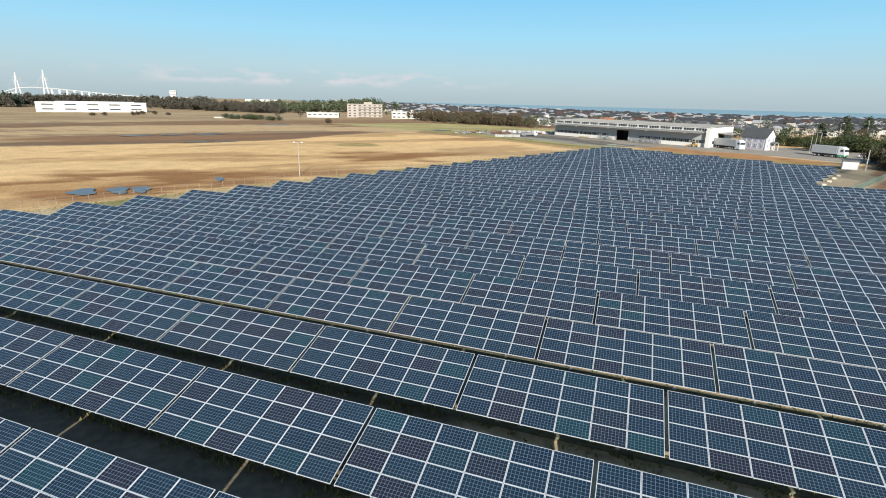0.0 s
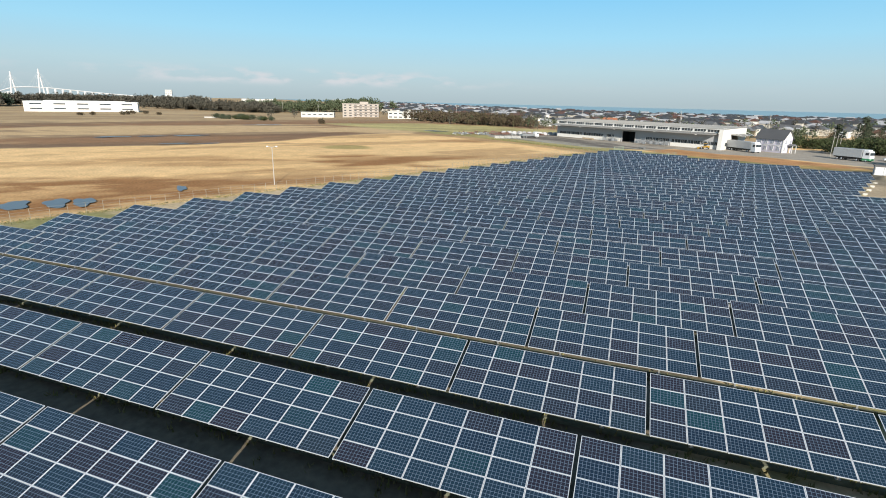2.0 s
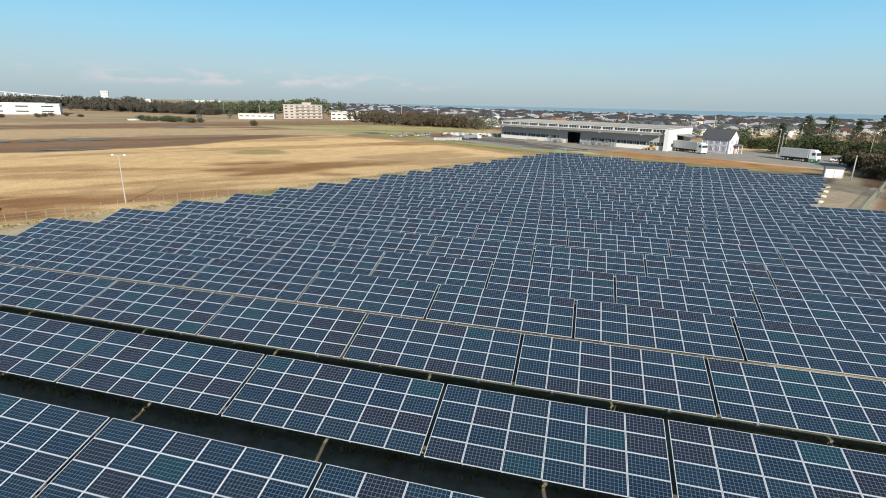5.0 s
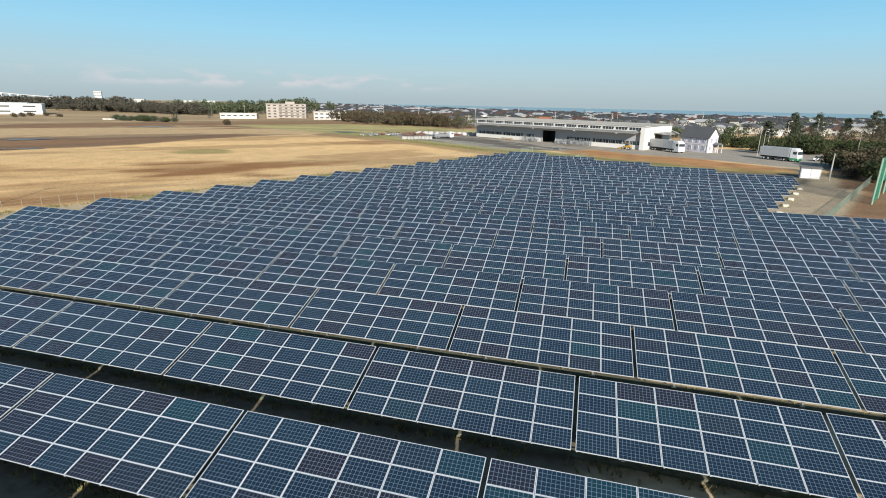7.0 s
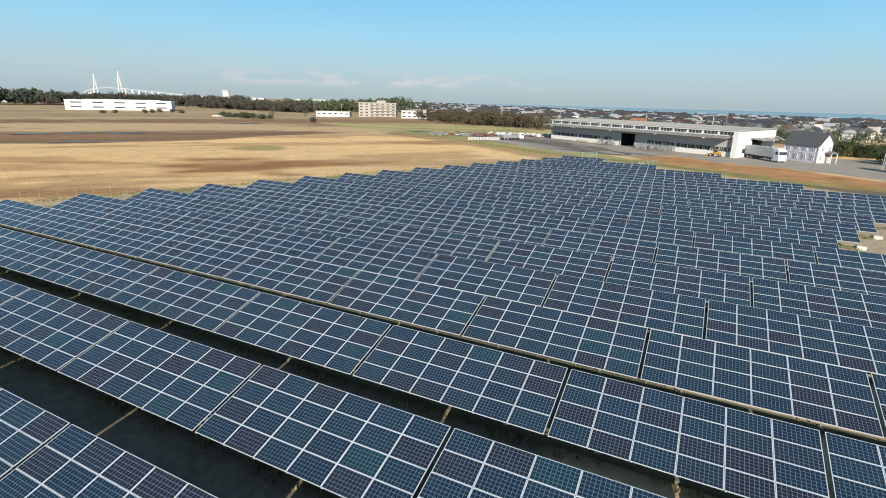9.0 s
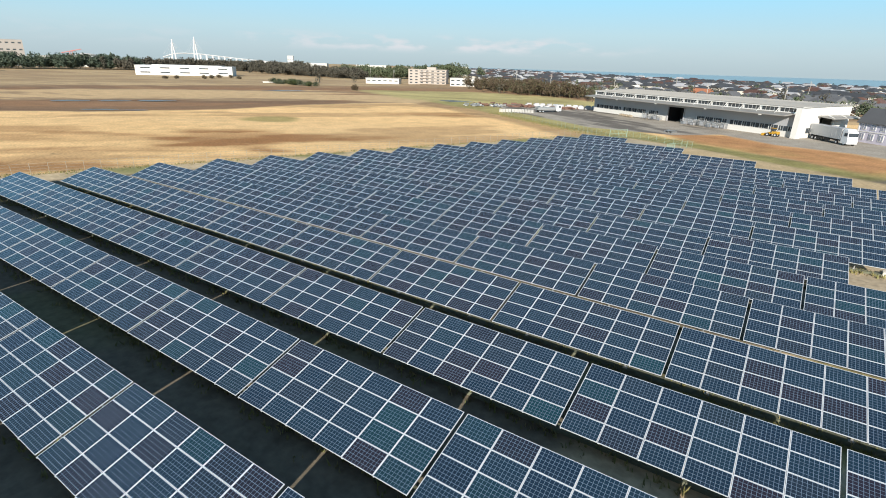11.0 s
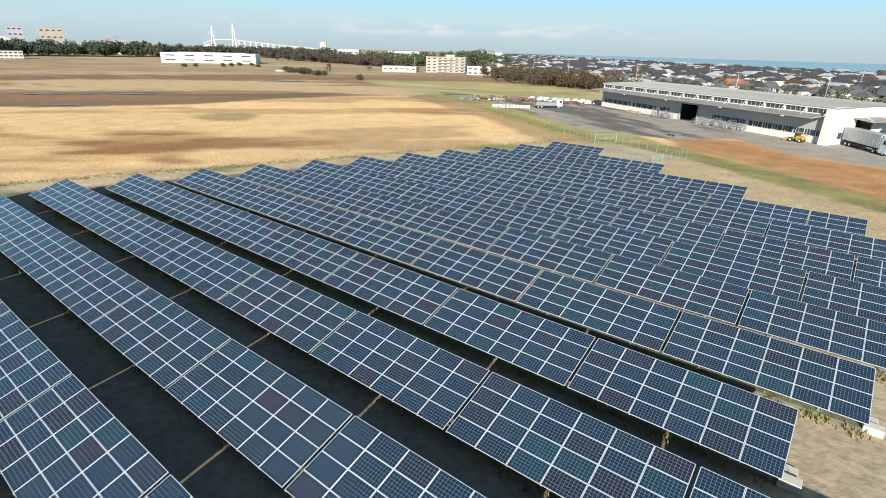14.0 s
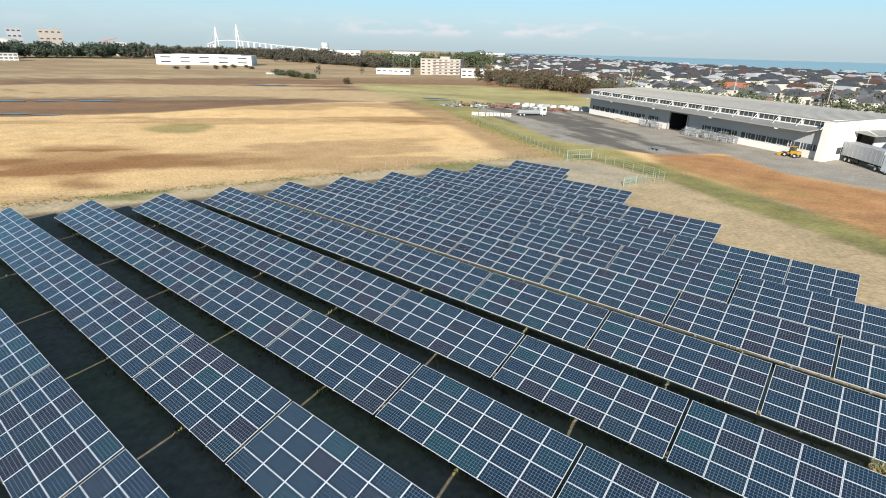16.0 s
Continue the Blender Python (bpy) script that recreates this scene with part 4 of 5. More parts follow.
def lamp_post(x, y, h, rz=0, heads=1, label="slim grey lamp post with a lamp head"):
    t = thing("lamp_post", spot(x, y, rz), label, "lamp post", "lamp posts")
    bm = bmesh.new()
    rod(bm, (0, 0, -0.2), (0, 0, h), 0.10, 0.06, 8)
    part("pole", bm, M_pole, t)
    for k in range(heads):
        sx = 1 if k == 0 else -1
        bm = bmesh.new()
        rod(bm, (0, 0, h - 0.1), (sx * 0.7, 0, h + 0.1), 0.05, seg=6)
        part("arm", bm, M_pole, t)
        bm = bmesh.new()
        box(bm, sx * 0.85, 0, h + 0.08, 0.7 / heads, 0.35 / heads, 0.22, 0, 0.05)
        part("lamp_head", bm, M_frame, t)


utility_pole(56.1, 130.5, 5.6, False)
utility_pole(36.5, 215.0, 9.0)
for x, y, h in ((58.6, 187.2, 9.0), (62.5, 196.0, 8.0), (66.5, 205.0, 7.0), (82.0, 236.0, 10.0), (93.0, 239.0, 11.0), (92.0, 203.0, 8.5)):
    lamp_post(x, y, h, rng.uniform(0, 360))
lamp_post(-69.2, 54.3, 7.0, 20, 2, "slender camera mast with two lamp heads at the field fence")
for x, y, h in ((-134, 358, 13), (-100, 335, 12), (-330, 470, 12), (-455, 575, 14), (-10, 300, 11), (-62, 335, 12), (20, 305, 11), (70, 330, 12), (-45, 420, 12), (30, 430, 12)):
    utility_pole(x, y, h, True, 30)


# ---------------------------------------------------------------- fences
def fence(points, h, step, label, post_mat, rails=2, skip=()):
    """Posts and wires along a line on the ground."""
    t = thing("fence", Matrix.Identity(4), label, "fence")
    bm = bmesh.new()
    rod(bm, (0, 0, -0.1), (0, 0, h), 0.025, seg=6)
    post = mesh_of("post", bm, post_mat)
    for i, ((x0, y0), (x1, y1)) in enumerate(zip(points, points[1:])):
        L = math.hypot(x1 - x0, y1 - y0)
        n = max(1, round(L / step))
        for k in range(n):
            x, y = x0 + (x1 - x0) * k / n, y0 + (y1 - y0) * k / n
            o = bpy.data.objects.new("post", post)
            scene.collection.objects.link(o)
            o.parent = t
            o.matrix_basis = pose(x, y, float(land(x, y)), rng.normal(0, 1), rng.normal(0, 1), 0)
    for r in range(rails):
        z = h * (r + 1) / rails - 0.05
        line = []
        for (x0, y0), (x1, y1) in zip(points, points[1:]):
            m = max(1, int(math.hypot(x1 - x0, y1 - y0) / 8))
            line += [(x0 + (x1 - x0) * k / m, y0 + (y1 - y0) * k / m) for k in range(m)]
        line.append(points[-1])
        bm = bmesh.new()
        last = None
        for x, y in line:
            zz = float(land(x, y)) + z
            ring = [bm.verts.new(v) for v in ((x - 0.012, y, zz), (x, y, zz + 0.012), (x + 0.012, y, zz), (x, y, zz - 0.012))]
            if last:
                for k in range(4):
                    bm.faces.new((last[k], last[(k + 1) % 4], ring[(k + 1) % 4], ring[k]))
            last = ring
        part("wire", bm, post_mat, t)
    return t


M_fencegrey = worn("weathered_fence_steel", (0.36, 0.33, 0.27), 0.6, 0.2, 10, 1, 0.2, 0)
fence(FENCE_WEST, 1.5, 2.0, "thin grey wire fence between field and tables", M_fencegrey, 4)
fence([(-59.0, 195.5), (-36.0, 178.5), (-20.8, 167.2), (-11.5, 160.0)], 1.5, 2.0, "thin pale green wire fence along the yard", M_palegreen, 4)
fence([(-9.0, 164.6), (-5.0, 161.8), (5.0, 157.5), (7.4, 155.0), (5.0, 149.0)], 1.6, 2.0, "pale green wire fence round the paved pad", M_palegreen, 5)


def gate(m, w, h):
    t = thing("mesh_gate", m, "pale green double mesh gate of the solar park", "gate")
    for s in (-1, 1):
        bm = bmesh.new()
        rod(bm, (s * w / 2, 0, 0), (s * w / 2, 0, h), 0.06, seg=8)
        part("gate_post", bm, M_palegreen, t)
        bm = bmesh.new()
        x0, x1 = (s * 0.05, s * (w / 2 - 0.1))
        for z in (0.15, h * 0.5, h - 0.1):
            box(bm, (x0 + x1) / 2, 0, z, abs(x1 - x0), 0.05, 0.06)
        for k in range(7):
            box(bm, x0 + (x1 - x0) * k / 6, 0, h / 2, 0.025 if k % 6 else 0.05, 0.03, h - 0.25)
        part("gate_leaf", bm, M_palegreen, t)


gate(pose(-10.3, 162.2, 0, 0, 0, 58), 5.4, 2.0)
gate(pose(4.4, 148.0, 0.1, 0, 0, 72), 3.0, 1.6)


def net_fence():
    t = thing("ball_net", Matrix.Identity(4), "tall dark green ball net on steel posts", "net fence")
    a, b, h = Vector((50.2, 100.4, 0)), Vector((76.0, 146.0, 0)), 7.5
    n = 6
    for i in range(n + 1):
        p = a.lerp(b, i / n)
        bm = bmesh.new()
        rod(bm, p, p + Vector((0, 0, h)), 0.14, seg=8)
        part("post", bm, M_palegreen, t)
    for i in range(n):
        p, q = a.lerp(b, i / n), a.lerp(b, (i + 1) / n)
        bm = bmesh.new()
        low = 3.0 if i == 1 else 0.1
        k = int((q - p).length / 0.13)
        for e in range(1, k):
            foot = p.lerp(q, e / k)
            rod(bm, foot + Vector((0, 0, low)), foot + Vector((0, 0, h - 0.1)), 0.022, seg=3)
        for e in range(22):
            z = Vector((0, 0, low + e * (h - 0.1 - low) / 21))
            rod(bm, p + z, q + z, 0.02, seg=3)
        tagged(part("net_panel", bm, M_green, t, "dense green netting"), kind="stuff")


net_fence()


def panel_fence(pts, h):
    t = thing("mesh_fence", Matrix.Identity(4), "pale green wire mesh fence beside the red soil", "fence")
    for (x0, y0), (x1, y1) in zip(pts, pts[1:]):
        L = math.hypot(x1 - x0, y1 - y0)
        n = max(1, round(L / 2.5))
        for k in range(n):
            xa, ya, xb, yb = [v0 + (v1 - v0) * f for f in (k / n, (k + 1) / n) for v0, v1 in ((x0, x1), (y0, y1))]
            bm = bmesh.new()
            for z in (0.06, h / 2, h - 0.04):
                rod(bm, (xa, ya, z), (xb, yb, z), 0.025, seg=4)
            for q in range(1, 14):
                xq, yq = xa + (xb - xa) * q / 14, ya + (yb - ya) * q / 14
                rod(bm, (xq, yq, 0.04), (xq, yq, h), 0.018, seg=3)
            part("mesh_panel", bm, M_palegreen, t)
            bm = bmesh.new()
            rod(bm, (xa, ya, 0), (xa, ya, h + 0.15), 0.05, seg=6)
            part("post", bm, M_fencegrey, t)


panel_fence([(36.2, 81.0), (39.8, 87.6), (64.2, 132.0)], 1.5)


# ---------------------------------------------------------------- trees and shrubs
def leaf_cloud(verts, faces, cx, cy, cz, rx, ry, rz, n, size, r):
    """Adds n small leaf clumps, each a bent quad, within an ellipsoid."""
    d = r.normal(size=(n, 3))
    d /= np.linalg.norm(d, axis=1, keepdims=True)
    p = np.array([cx, cy, cz]) + d * r.random((n, 1)) ** 0.45 * np.array([rx, ry, rz])
    a, b = r.normal(size=(n, 3)), r.normal(size=(n, 3))
    a *= size * (0.6 + 0.8 * r.random((n, 1))) / np.linalg.norm(a, axis=1, keepdims=True)
    b *= size * (0.6 + 0.8 * r.random((n, 1))) / np.linalg.norm(b, axis=1, keepdims=True)
    c = np.cross(a, b) / size * 0.4
    i = len(verts)
    verts.extend(np.stack([p - a, p + b, p + a + c, p - b], 1).reshape(-1, 3).tolist())
    faces.extend((i + 4 * np.arange(n)[:, None] + np.arange(4)).tolist())


def mesh_from(name, verts, faces, mat):
    me = bpy.data.meshes.new(name)
    me.from_pydata(verts, [], faces)
    me.materials.append(mat)
    return me


def pine(x, y, h, seed):
    r = np.random.default_rng(seed)
    t = thing("pine_tree", spot(x, y, r.uniform(0, 360)), "tall dark green pine with an uneven crown", "tree", "pines past the yard")
    bm = bmesh.new()
    lean = r.normal(0, 0.04, 2) * h
    rod(bm, (0, 0, -0.3), (lean[0], lean[1], h * 0.95), h * 0.022, h * 0.006, 8)
    limbs = []
    for i in range(18):
        f = 0.22 + 0.72 * i / 18
        a = i * 2.4 + r.uniform(-0.5, 0.5)
        L = h * (0.26 * (1.02 - f) + 0.05) * r.uniform(0.75, 1.2)
        b = np.array([lean[0] * f, lean[1] * f, h * f])
        e = b + np.array([math.cos(a) * L, math.sin(a) * L, L * 0.25])
        rod(bm, tuple(b), tuple(e), h * 0.006, h * 0.002, 5)
        limbs.append((e, L))
    part("trunk", bm, M_bark, t)
    vs, fs = [], []
    for e, L in limbs:
        leaf_cloud(vs, fs, *(e * [0.8, 0.8, 1.0]), L * 0.75, L * 0.75, L * 0.22 + 0.3, 150, 0.19, r)
    leaf_cloud(vs, fs, lean[0], lean[1], h * 0.93, h * 0.09, h * 0.09, h * 0.08, 130, 0.2, r)
    o = new("crown", mesh_from("crown", vs, fs, M_pine))
    o.parent = t


for i, (x, y, h) in enumerate(((84, 238, 16.5), (88, 243, 13), (94, 241, 16.5), (103, 240, 14.5), (110, 236, 18), (117, 243, 16), (78, 246, 12), (121, 228, 15))):
    pine(x, y, h * 0.82, 100 + i)


def shrub_mesh(seed, mat, h=3.0, w=2.6, n=1100, size=0.13):
    r = np.random.default_rng(seed)
    vs, fs = [], []
    for _ in range(6):
        a, d = r.uniform(0, 6.28), r.uniform(0, 0.6) * w
        leaf_cloud(vs, fs, math.cos(a) * d, math.sin(a) * d, h * r.uniform(0.35, 0.62), w * 0.55, w * 0.55, h * 0.36, n // 6, size, r)
    return mesh_from("shrub", vs, fs, mat)


def bare_tree_mesh(seed, h):
    r = np.random.default_rng(seed)
    bm = bmesh.new()
    rod(bm, (0, 0, -0.3), (0, 0, h * 0.5), h * 0.025, h * 0.014, 6)
    vs, fs = [], []
    for i in range(9):
        a, f = r.uniform(0, 6.28), r.uniform(0.25, 0.5)
        L = h * r.uniform(0.25, 0.45)
        e = np.array([math.cos(a) * L * 0.6, math.sin(a) * L * 0.6, h * f + L * 0.85])
        rod(bm, (0, 0, h * f), tuple(e), h * 0.01, h * 0.003, 4)
        leaf_cloud(vs, fs, *(e * [1, 1, 0.95]), L * 0.5, L * 0.5, L * 0.45, 90, h * 0.012, r)
    return mesh_of("trunk", bm, M_bark), mesh_from("crown", vs, fs, M_winter)


SHRUBS = {"pine": [shrub_mesh(240 + i, M_pine) for i in range(3)] + [shrub_mesh(243, M_hedge)], "hedge": [shrub_mesh(200 + i, M_hedge) for i in range(4)], "winter": [shrub_mesh(220 + i, M_winter) for i in range(4)]}


def shrub(x, y, s, kind, group, label):
    o = new("shrub", SHRUBS[kind][int(rng.integers(4))])
    o.matrix_basis = spot(x, y, rng.uniform(0, 360), -0.45) @ Matrix.Diagonal((s * rng.uniform(0.85, 1.2), s * rng.uniform(0.85, 1.2), s * rng.uniform(0.8, 1.15), 1))
    return tagged(o, label, "shrub", group)


# evergreen belt past the yard, brown thicket beside the shed
for i in range(34):
    f = i / 33
    x, y = 51 + 72 * f, 222 + 14 * math.sin(f * 3) + rng.normal(0, 3)
    shrub(x, y, rng.uniform(1.3, 2.2), "hedge", "evergreen belt past the yard", "dense dark evergreen shrub past the gravel yard")
for i in range(44):
    x = rng.uniform(64, 122)
    shrub(x, 207 + (x - 64) * 0.12 + rng.normal(0, 4), rng.uniform(1.5, 2.3), "hedge", "evergreen belt past the yard", "dense dark evergreen shrub past the gravel yard")
BARE = [bare_tree_mesh(260 + i, 11.0) for i in range(3)]
for i, (x, y, f) in enumerate(((98, 228, 0.9), (106, 226, 1.1), (112, 222, 1.0), (118, 226, 1.15), (90, 232, 0.8), (104, 214, 0.85), (72, 236, 0.8), (112, 208, 0.8))):
    t = thing("bare_tree", spot(x, y, 50 * i) @ Matrix.Scale(f, 4), "leafless brown winter tree among the pines", "tree", "bare trees past the yard")
    for name, me in zip(("trunk", "crown"), BARE[i % 3]):
        o = new(name, me)
        o.parent = t
for i in range(170):
    x, y = rng.uniform(62, 114), rng.uniform(131, 192)
    if x < 62.5 + 0.25 * (y - 134) or (y > 168 and x < 82) or (y > 175 and x < 92):
        continue
    shrub(x, y, rng.uniform(1.2, 2.2), "winter" if i % 4 else "hedge", "thicket beside the shed", "leafless brown thicket shrub beside the shed")
for x, y in ((-462, 300), (-458, 309), (-450, 331), (-465, 349), (-480, 367), (-477, 379), (-440, 362), (-196, 268)):
    shrub(x, y, 1.5, "winter", "small trees before the far hall", "small round brown tree on the open plain")
for i in range(16):
    f = i / 15
    shrub(-317 + 66 * f, 306 - 21 * f + rng.normal(0, 2.5), rng.uniform(1.0, 1.8), "pine", "dark shrub belt on the plain", "dark rounded evergreen shrub on the plain")


def far_wood(name, label, spots, mat, n, size):
    """Woods in the distance: trunks with clumped crowns, one mesh."""
    r = np.random.default_rng(len(spots))
    vs, fs = [], []
    for x, y, h in spots:
        z = float(land(x, y))
        h = h - 2.0 if h > 11 else h
        w = h * r.uniform(0.3, 0.5)
        i = len(vs)
        vs.extend([(x - 0.2, y, z - 0.5), (x + 0.2, y, z - 0.5), (x, y + 0.2, z - 0.5), (x, y, z + h * 0.8)])
        fs.extend([(i, i + 1, i + 3), (i + 1, i + 2, i + 3), (i + 2, i, i + 3)])
        for _ in range(4):
            leaf_cloud(vs, fs, x + r.normal(0, w * 0.4), y + r.normal(0, w * 0.4), z + h * r.uniform(0.3, 0.72), w * 0.6, w * 0.6, h * 0.26, n // 4, size * h / 10, r)
    o = new(name, mesh_from(name, vs, fs, mat))
    return tagged(o, label, "trees", kind="stuff")


def scatter(line, n, spread, h0, h1, seed):
    r = np.random.default_rng(seed)
    pts = np.array(line, float)
    seg = np.hypot(*np.diff(pts, axis=0).T)
    cum = np.concatenate([[0], np.cumsum(seg)])
    out = []
    for q in r.random(n) * cum[-1]:
        k = min(len(seg) - 1, int(np.searchsorted(cum, q, "right") - 1))
        p = pts[k] + (pts[k + 1] - pts[k]) * (q - cum[k]) / seg[k]
        out.append((p[0] + r.normal(0, spread), p[1] + r.normal(0, spread), r.uniform(h0, h1)))
    return out


far_wood("far_pine_wood", "dark pine wood along the edge of the plain", scatter([(-790, 130), (-850, 230), (-880, 300), (-850, 420), (-845, 450)], 330, 16, 17, 27, 1), M_farpine, 280, 0.5)
far_wood("far_bare_wood", "leafless brown wood behind the white hall", scatter([(-850, 430), (-860, 520), (-850, 640), (-720, 640), (-640, 610)], 300, 18, 15, 24, 2), M_farbare, 280, 0.5)
far_wood("far_mixed_wood", "mixed winter trees at the end of the plain", scatter([(-690, 575), (-610, 585), (-480, 560), (-440, 545)], 230, 14, 11, 19, 3), M_farbare, 280, 0.5)
far_wood("far_evergreen_wood", "evergreen trees beside the low white sheds", scatter([(-560, 640), (-500, 600), (-440, 595), (-400, 620), (-330, 600)], 170, 14, 13, 22, 4), M_fargreen, 280, 0.5)
far_wood("town_thicket", "brown and green thicket between meadow and town", scatter([(-172, 376), (-150, 364), (-135, 352), (-105, 333), (-75, 318)], 240, 7, 5, 10, 5), M_winter, 220, 0.4)
far_wood("town_hedge", "evergreen hedge trees at the edge of the town", scatter([(-160, 378), (-110, 345), (-60, 325), (-10, 300), (30, 290), (80, 300)], 170, 8, 4, 8, 6), M_fargreen, 120, 0.5)
far_wood("town_trees", "scattered garden trees among the houses", [(x, y, h) for x, y, h in scatter([(-400, 700), (-150, 480), (0, 400), (120, 420), (300, 650), (100, 700), (-150, 800)], 140, 55, 5, 10, 7)], M_fargreen, 80, 0.55)
far_wood("town_bare_trees", "bare garden trees among the houses", scatter([(-350, 620), (-100, 400), (60, 360), (200, 480), (260, 640)], 120, 50, 5, 11, 8), M_farbare, 80, 0.55)


# ---------------------------------------------------------------- town
def house_parts(parent, w, d, e, rise, hip, roof_mat, wall_mat, seed):
    r = np.random.default_rng(seed)
    bm = bmesh.new()
    prism(bm, [(-w / 2, -d / 2), (w / 2, -d / 2), (w / 2, d / 2), (-w / 2, d / 2)], -0.6, e)
    part("wall", bm, wall_mat, parent)
    bm = bmesh.new()
    o = 0.7
    i = w / 2 - (d / 2 if hip else -o) if hip else w / 2 + o
    lo = [(-w / 2 - o, -d / 2 - o, e - 0.1), (w / 2 + o, -d / 2 - o, e - 0.1), (w / 2 + o, d / 2 + o, e - 0.1), (-w / 2 - o, d / 2 + o, e - 0.1)]
    hi = [(-i, 0, e + rise), (i, 0, e + rise)]
    v = [bm.verts.new(p) for p in lo + hi]
    for f in ((0, 1, 5, 4), (2, 3, 4, 5), (1, 2, 5), (3, 0, 4), (3, 2, 1, 0)):
        bm.faces.new([v[k] for k in f])
    part("roof", bm, roof_mat, parent)
    for z in ((1.5, 4.2) if e > 4 else (1.5,)):
        for sx, sy in ((-0.25, -1), (0.25, -1)):
            bm = bmesh.new()
            box(bm, sx * w, sy * (d / 2 + 0.02), z, w * 0.24, 0.1, 1.2)
            part("window", bm, M_glass, parent)


M_rooftile_brown = worn("brown_roof_tiles", (0.16, 0.085, 0.06), 0.5, 0, 4, 0.4, 0.3, 0.3, 0.3)
M_roof_orange = worn("orange_roof_tiles", (0.42, 0.17, 0.09), 0.6, 0, 4, 0.4, 0.25, 0.3)
M_roof_light = worn("pale_metal_roof", (0.46, 0.46, 0.47), 0.5, 0.1, 2, 0.3, 0.2, 0)
M_housebrown = worn("brown_boarded_wall", (0.20, 0.14, 0.10), 0.8, 0, 3, 0.3, 0.25, 0.1, 0.3)
TYPES = []
for n, (w, d, e, rise, hip, rm, wm, lab) in enumerate((
        (11, 8, 5.4, 2.4, True, M_rooftile, M_housewall, "two-storey house with dark glazed hip roof"),
        (13, 9, 5.2, 2.8, False, M_rooftile, M_white, "white two-storey house with dark gable roof"),
        (9, 8, 5.6, 2.2, False, M_rooftile, M_housewall, "pale two-storey house with dark gable roof"),
        (14, 9, 3.4, 2.6, True, M_rooftile, M_housebrown, "low brown house with broad dark hip roof"),
        (10, 7, 5.2, 1.4, False, M_roof_light, M_white, "white house with pale metal roof"),
        (12, 8, 5.0, 2.6, True, M_rooftile_brown, M_housewall, "two-storey house with brown tiled roof"))):
    t = thing("house", pose(0, 0, -60), lab, "house", "houses of the town")
    house_parts(t, w, d, e, rise, hip, rm, wm, 300 + n)
    TYPES.append(t)

tr = np.random.default_rng(77)
near_houses, far_houses = [], []
ca, sa = math.cos(radians(-32)), math.sin(radians(-32))
for iu in range(-90, 91):
    for iv in range(-14, 112):
        u, v = iu * 15 + tr.normal(0, 2.2), iv * 17 + tr.normal(0, 2.2) + (6 if iu % 2 else 0)
        x, y = u * ca - v * sa * -1, u * sa + v * ca + 300
        if inside(np.array([x]), np.array([y]), TOWN)[0] < 0 or tr.random() < 0.24:
            continue
        (near_houses if math.hypot(x - 20, y - 120) < 430 else far_houses).append((x, y))
near_houses.sort(key=lambda p: math.hypot(p[0] - 20, p[1] - 120))
far_houses = near_houses[96:] + far_houses
near_houses = near_houses[:96]
used = [False] * len(TYPES)
for x, y in near_houses:
    k = int(tr.choice(6, p=[0.28, 0.2, 0.2, 0.14, 0.08, 0.10]))
    m = spot(x, y, -32 + 90 * int(tr.integers(2)) + tr.normal(0, 4)) @ Matrix.Diagonal((0.74, 0.74, 0.86, 1))
    if not used[k]:
        TYPES[k].matrix_basis = m
        used[k] = True
    else:
        copy_thing(TYPES[k], m)
orange = thing("house", spot(-22, 372, -20) @ Matrix.Scale(0.8, 4), "house with a bright orange tiled roof", "house", "houses of the town")
house_parts(orange, 13, 10, 5.0, 3.2, False, M_roof_orange, M_housewall, 5)


def far_town():
    """Distant houses too small to tell apart, joined in one mesh."""
    bm = bmesh.new()
    for n, (x, y) in enumerate(far_houses):
        if len(far_houses) > 3200 and n % 2:
            continue
        w, d, e, rise = tr.uniform(7, 11.5), tr.uniform(5.5, 8), tr.uniform(3.2, 5.8), tr.uniform(1.3, 2.3)
        a = radians(-32 + 90 * int(tr.integers(2)) + tr.normal(0, 5))
        z = float(land(x, y))
        c, s = math.cos(a), math.sin(a)

        def g(px, py, pz):
            return bm.verts.new((x + px * c - py * s, y + px * s + py * c, z + pz))
        lo = [g(sx * w / 2, sy * d / 2, -0.5) for sx, sy in ((-1, -1), (1, -1), (1, 1), (-1, 1))]
        hi = [g(sx * w / 2, sy * d / 2, e) for sx, sy in ((-1, -1), (1, -1), (1, 1), (-1, 1))]
        mat = 0 if tr.random() < 0.5 else 1
        for i in range(4):
            bm.faces.new((lo[i], lo[(i + 1) % 4], hi[(i + 1) % 4], hi[i])).material_index = mat
        ev = [g(sx * (w / 2 + 0.7), sy * (d / 2 + 0.7), e - 0.1) for sx, sy in ((-1, -1), (1, -1), (1, 1), (-1, 1))]
        i = w / 2 + 0.7 if tr.random() < 0.5 else w / 2 - d / 2
        rd = [g(-i, 0, e + rise), g(i, 0, e + rise)]
        rm = 2 if tr.random() < 0.62 else (3 if tr.random() < 0.4 else 4)
        for f in ((ev[0], ev[1], rd[1], rd[0]), (ev[2], ev[3], rd[0], rd[1]), (ev[1], ev[2], rd[1]), (ev[3], ev[0], rd[0]), ev[::-1]):
            bm.faces.new(f).material_index = rm
    solid("far_town", bm, [M_housewall, M_white, M_rooftile, M_rooftile_brown, M_roof_light], "distant small houses with dark roofs behind the depot", "houses", kind="stuff")


far_town()


M_offwhite = worn("weathered_white_cladding", (0.58, 0.57, 0.54), 0.7, 0, 0.6, 0.06, 0.25, 0)


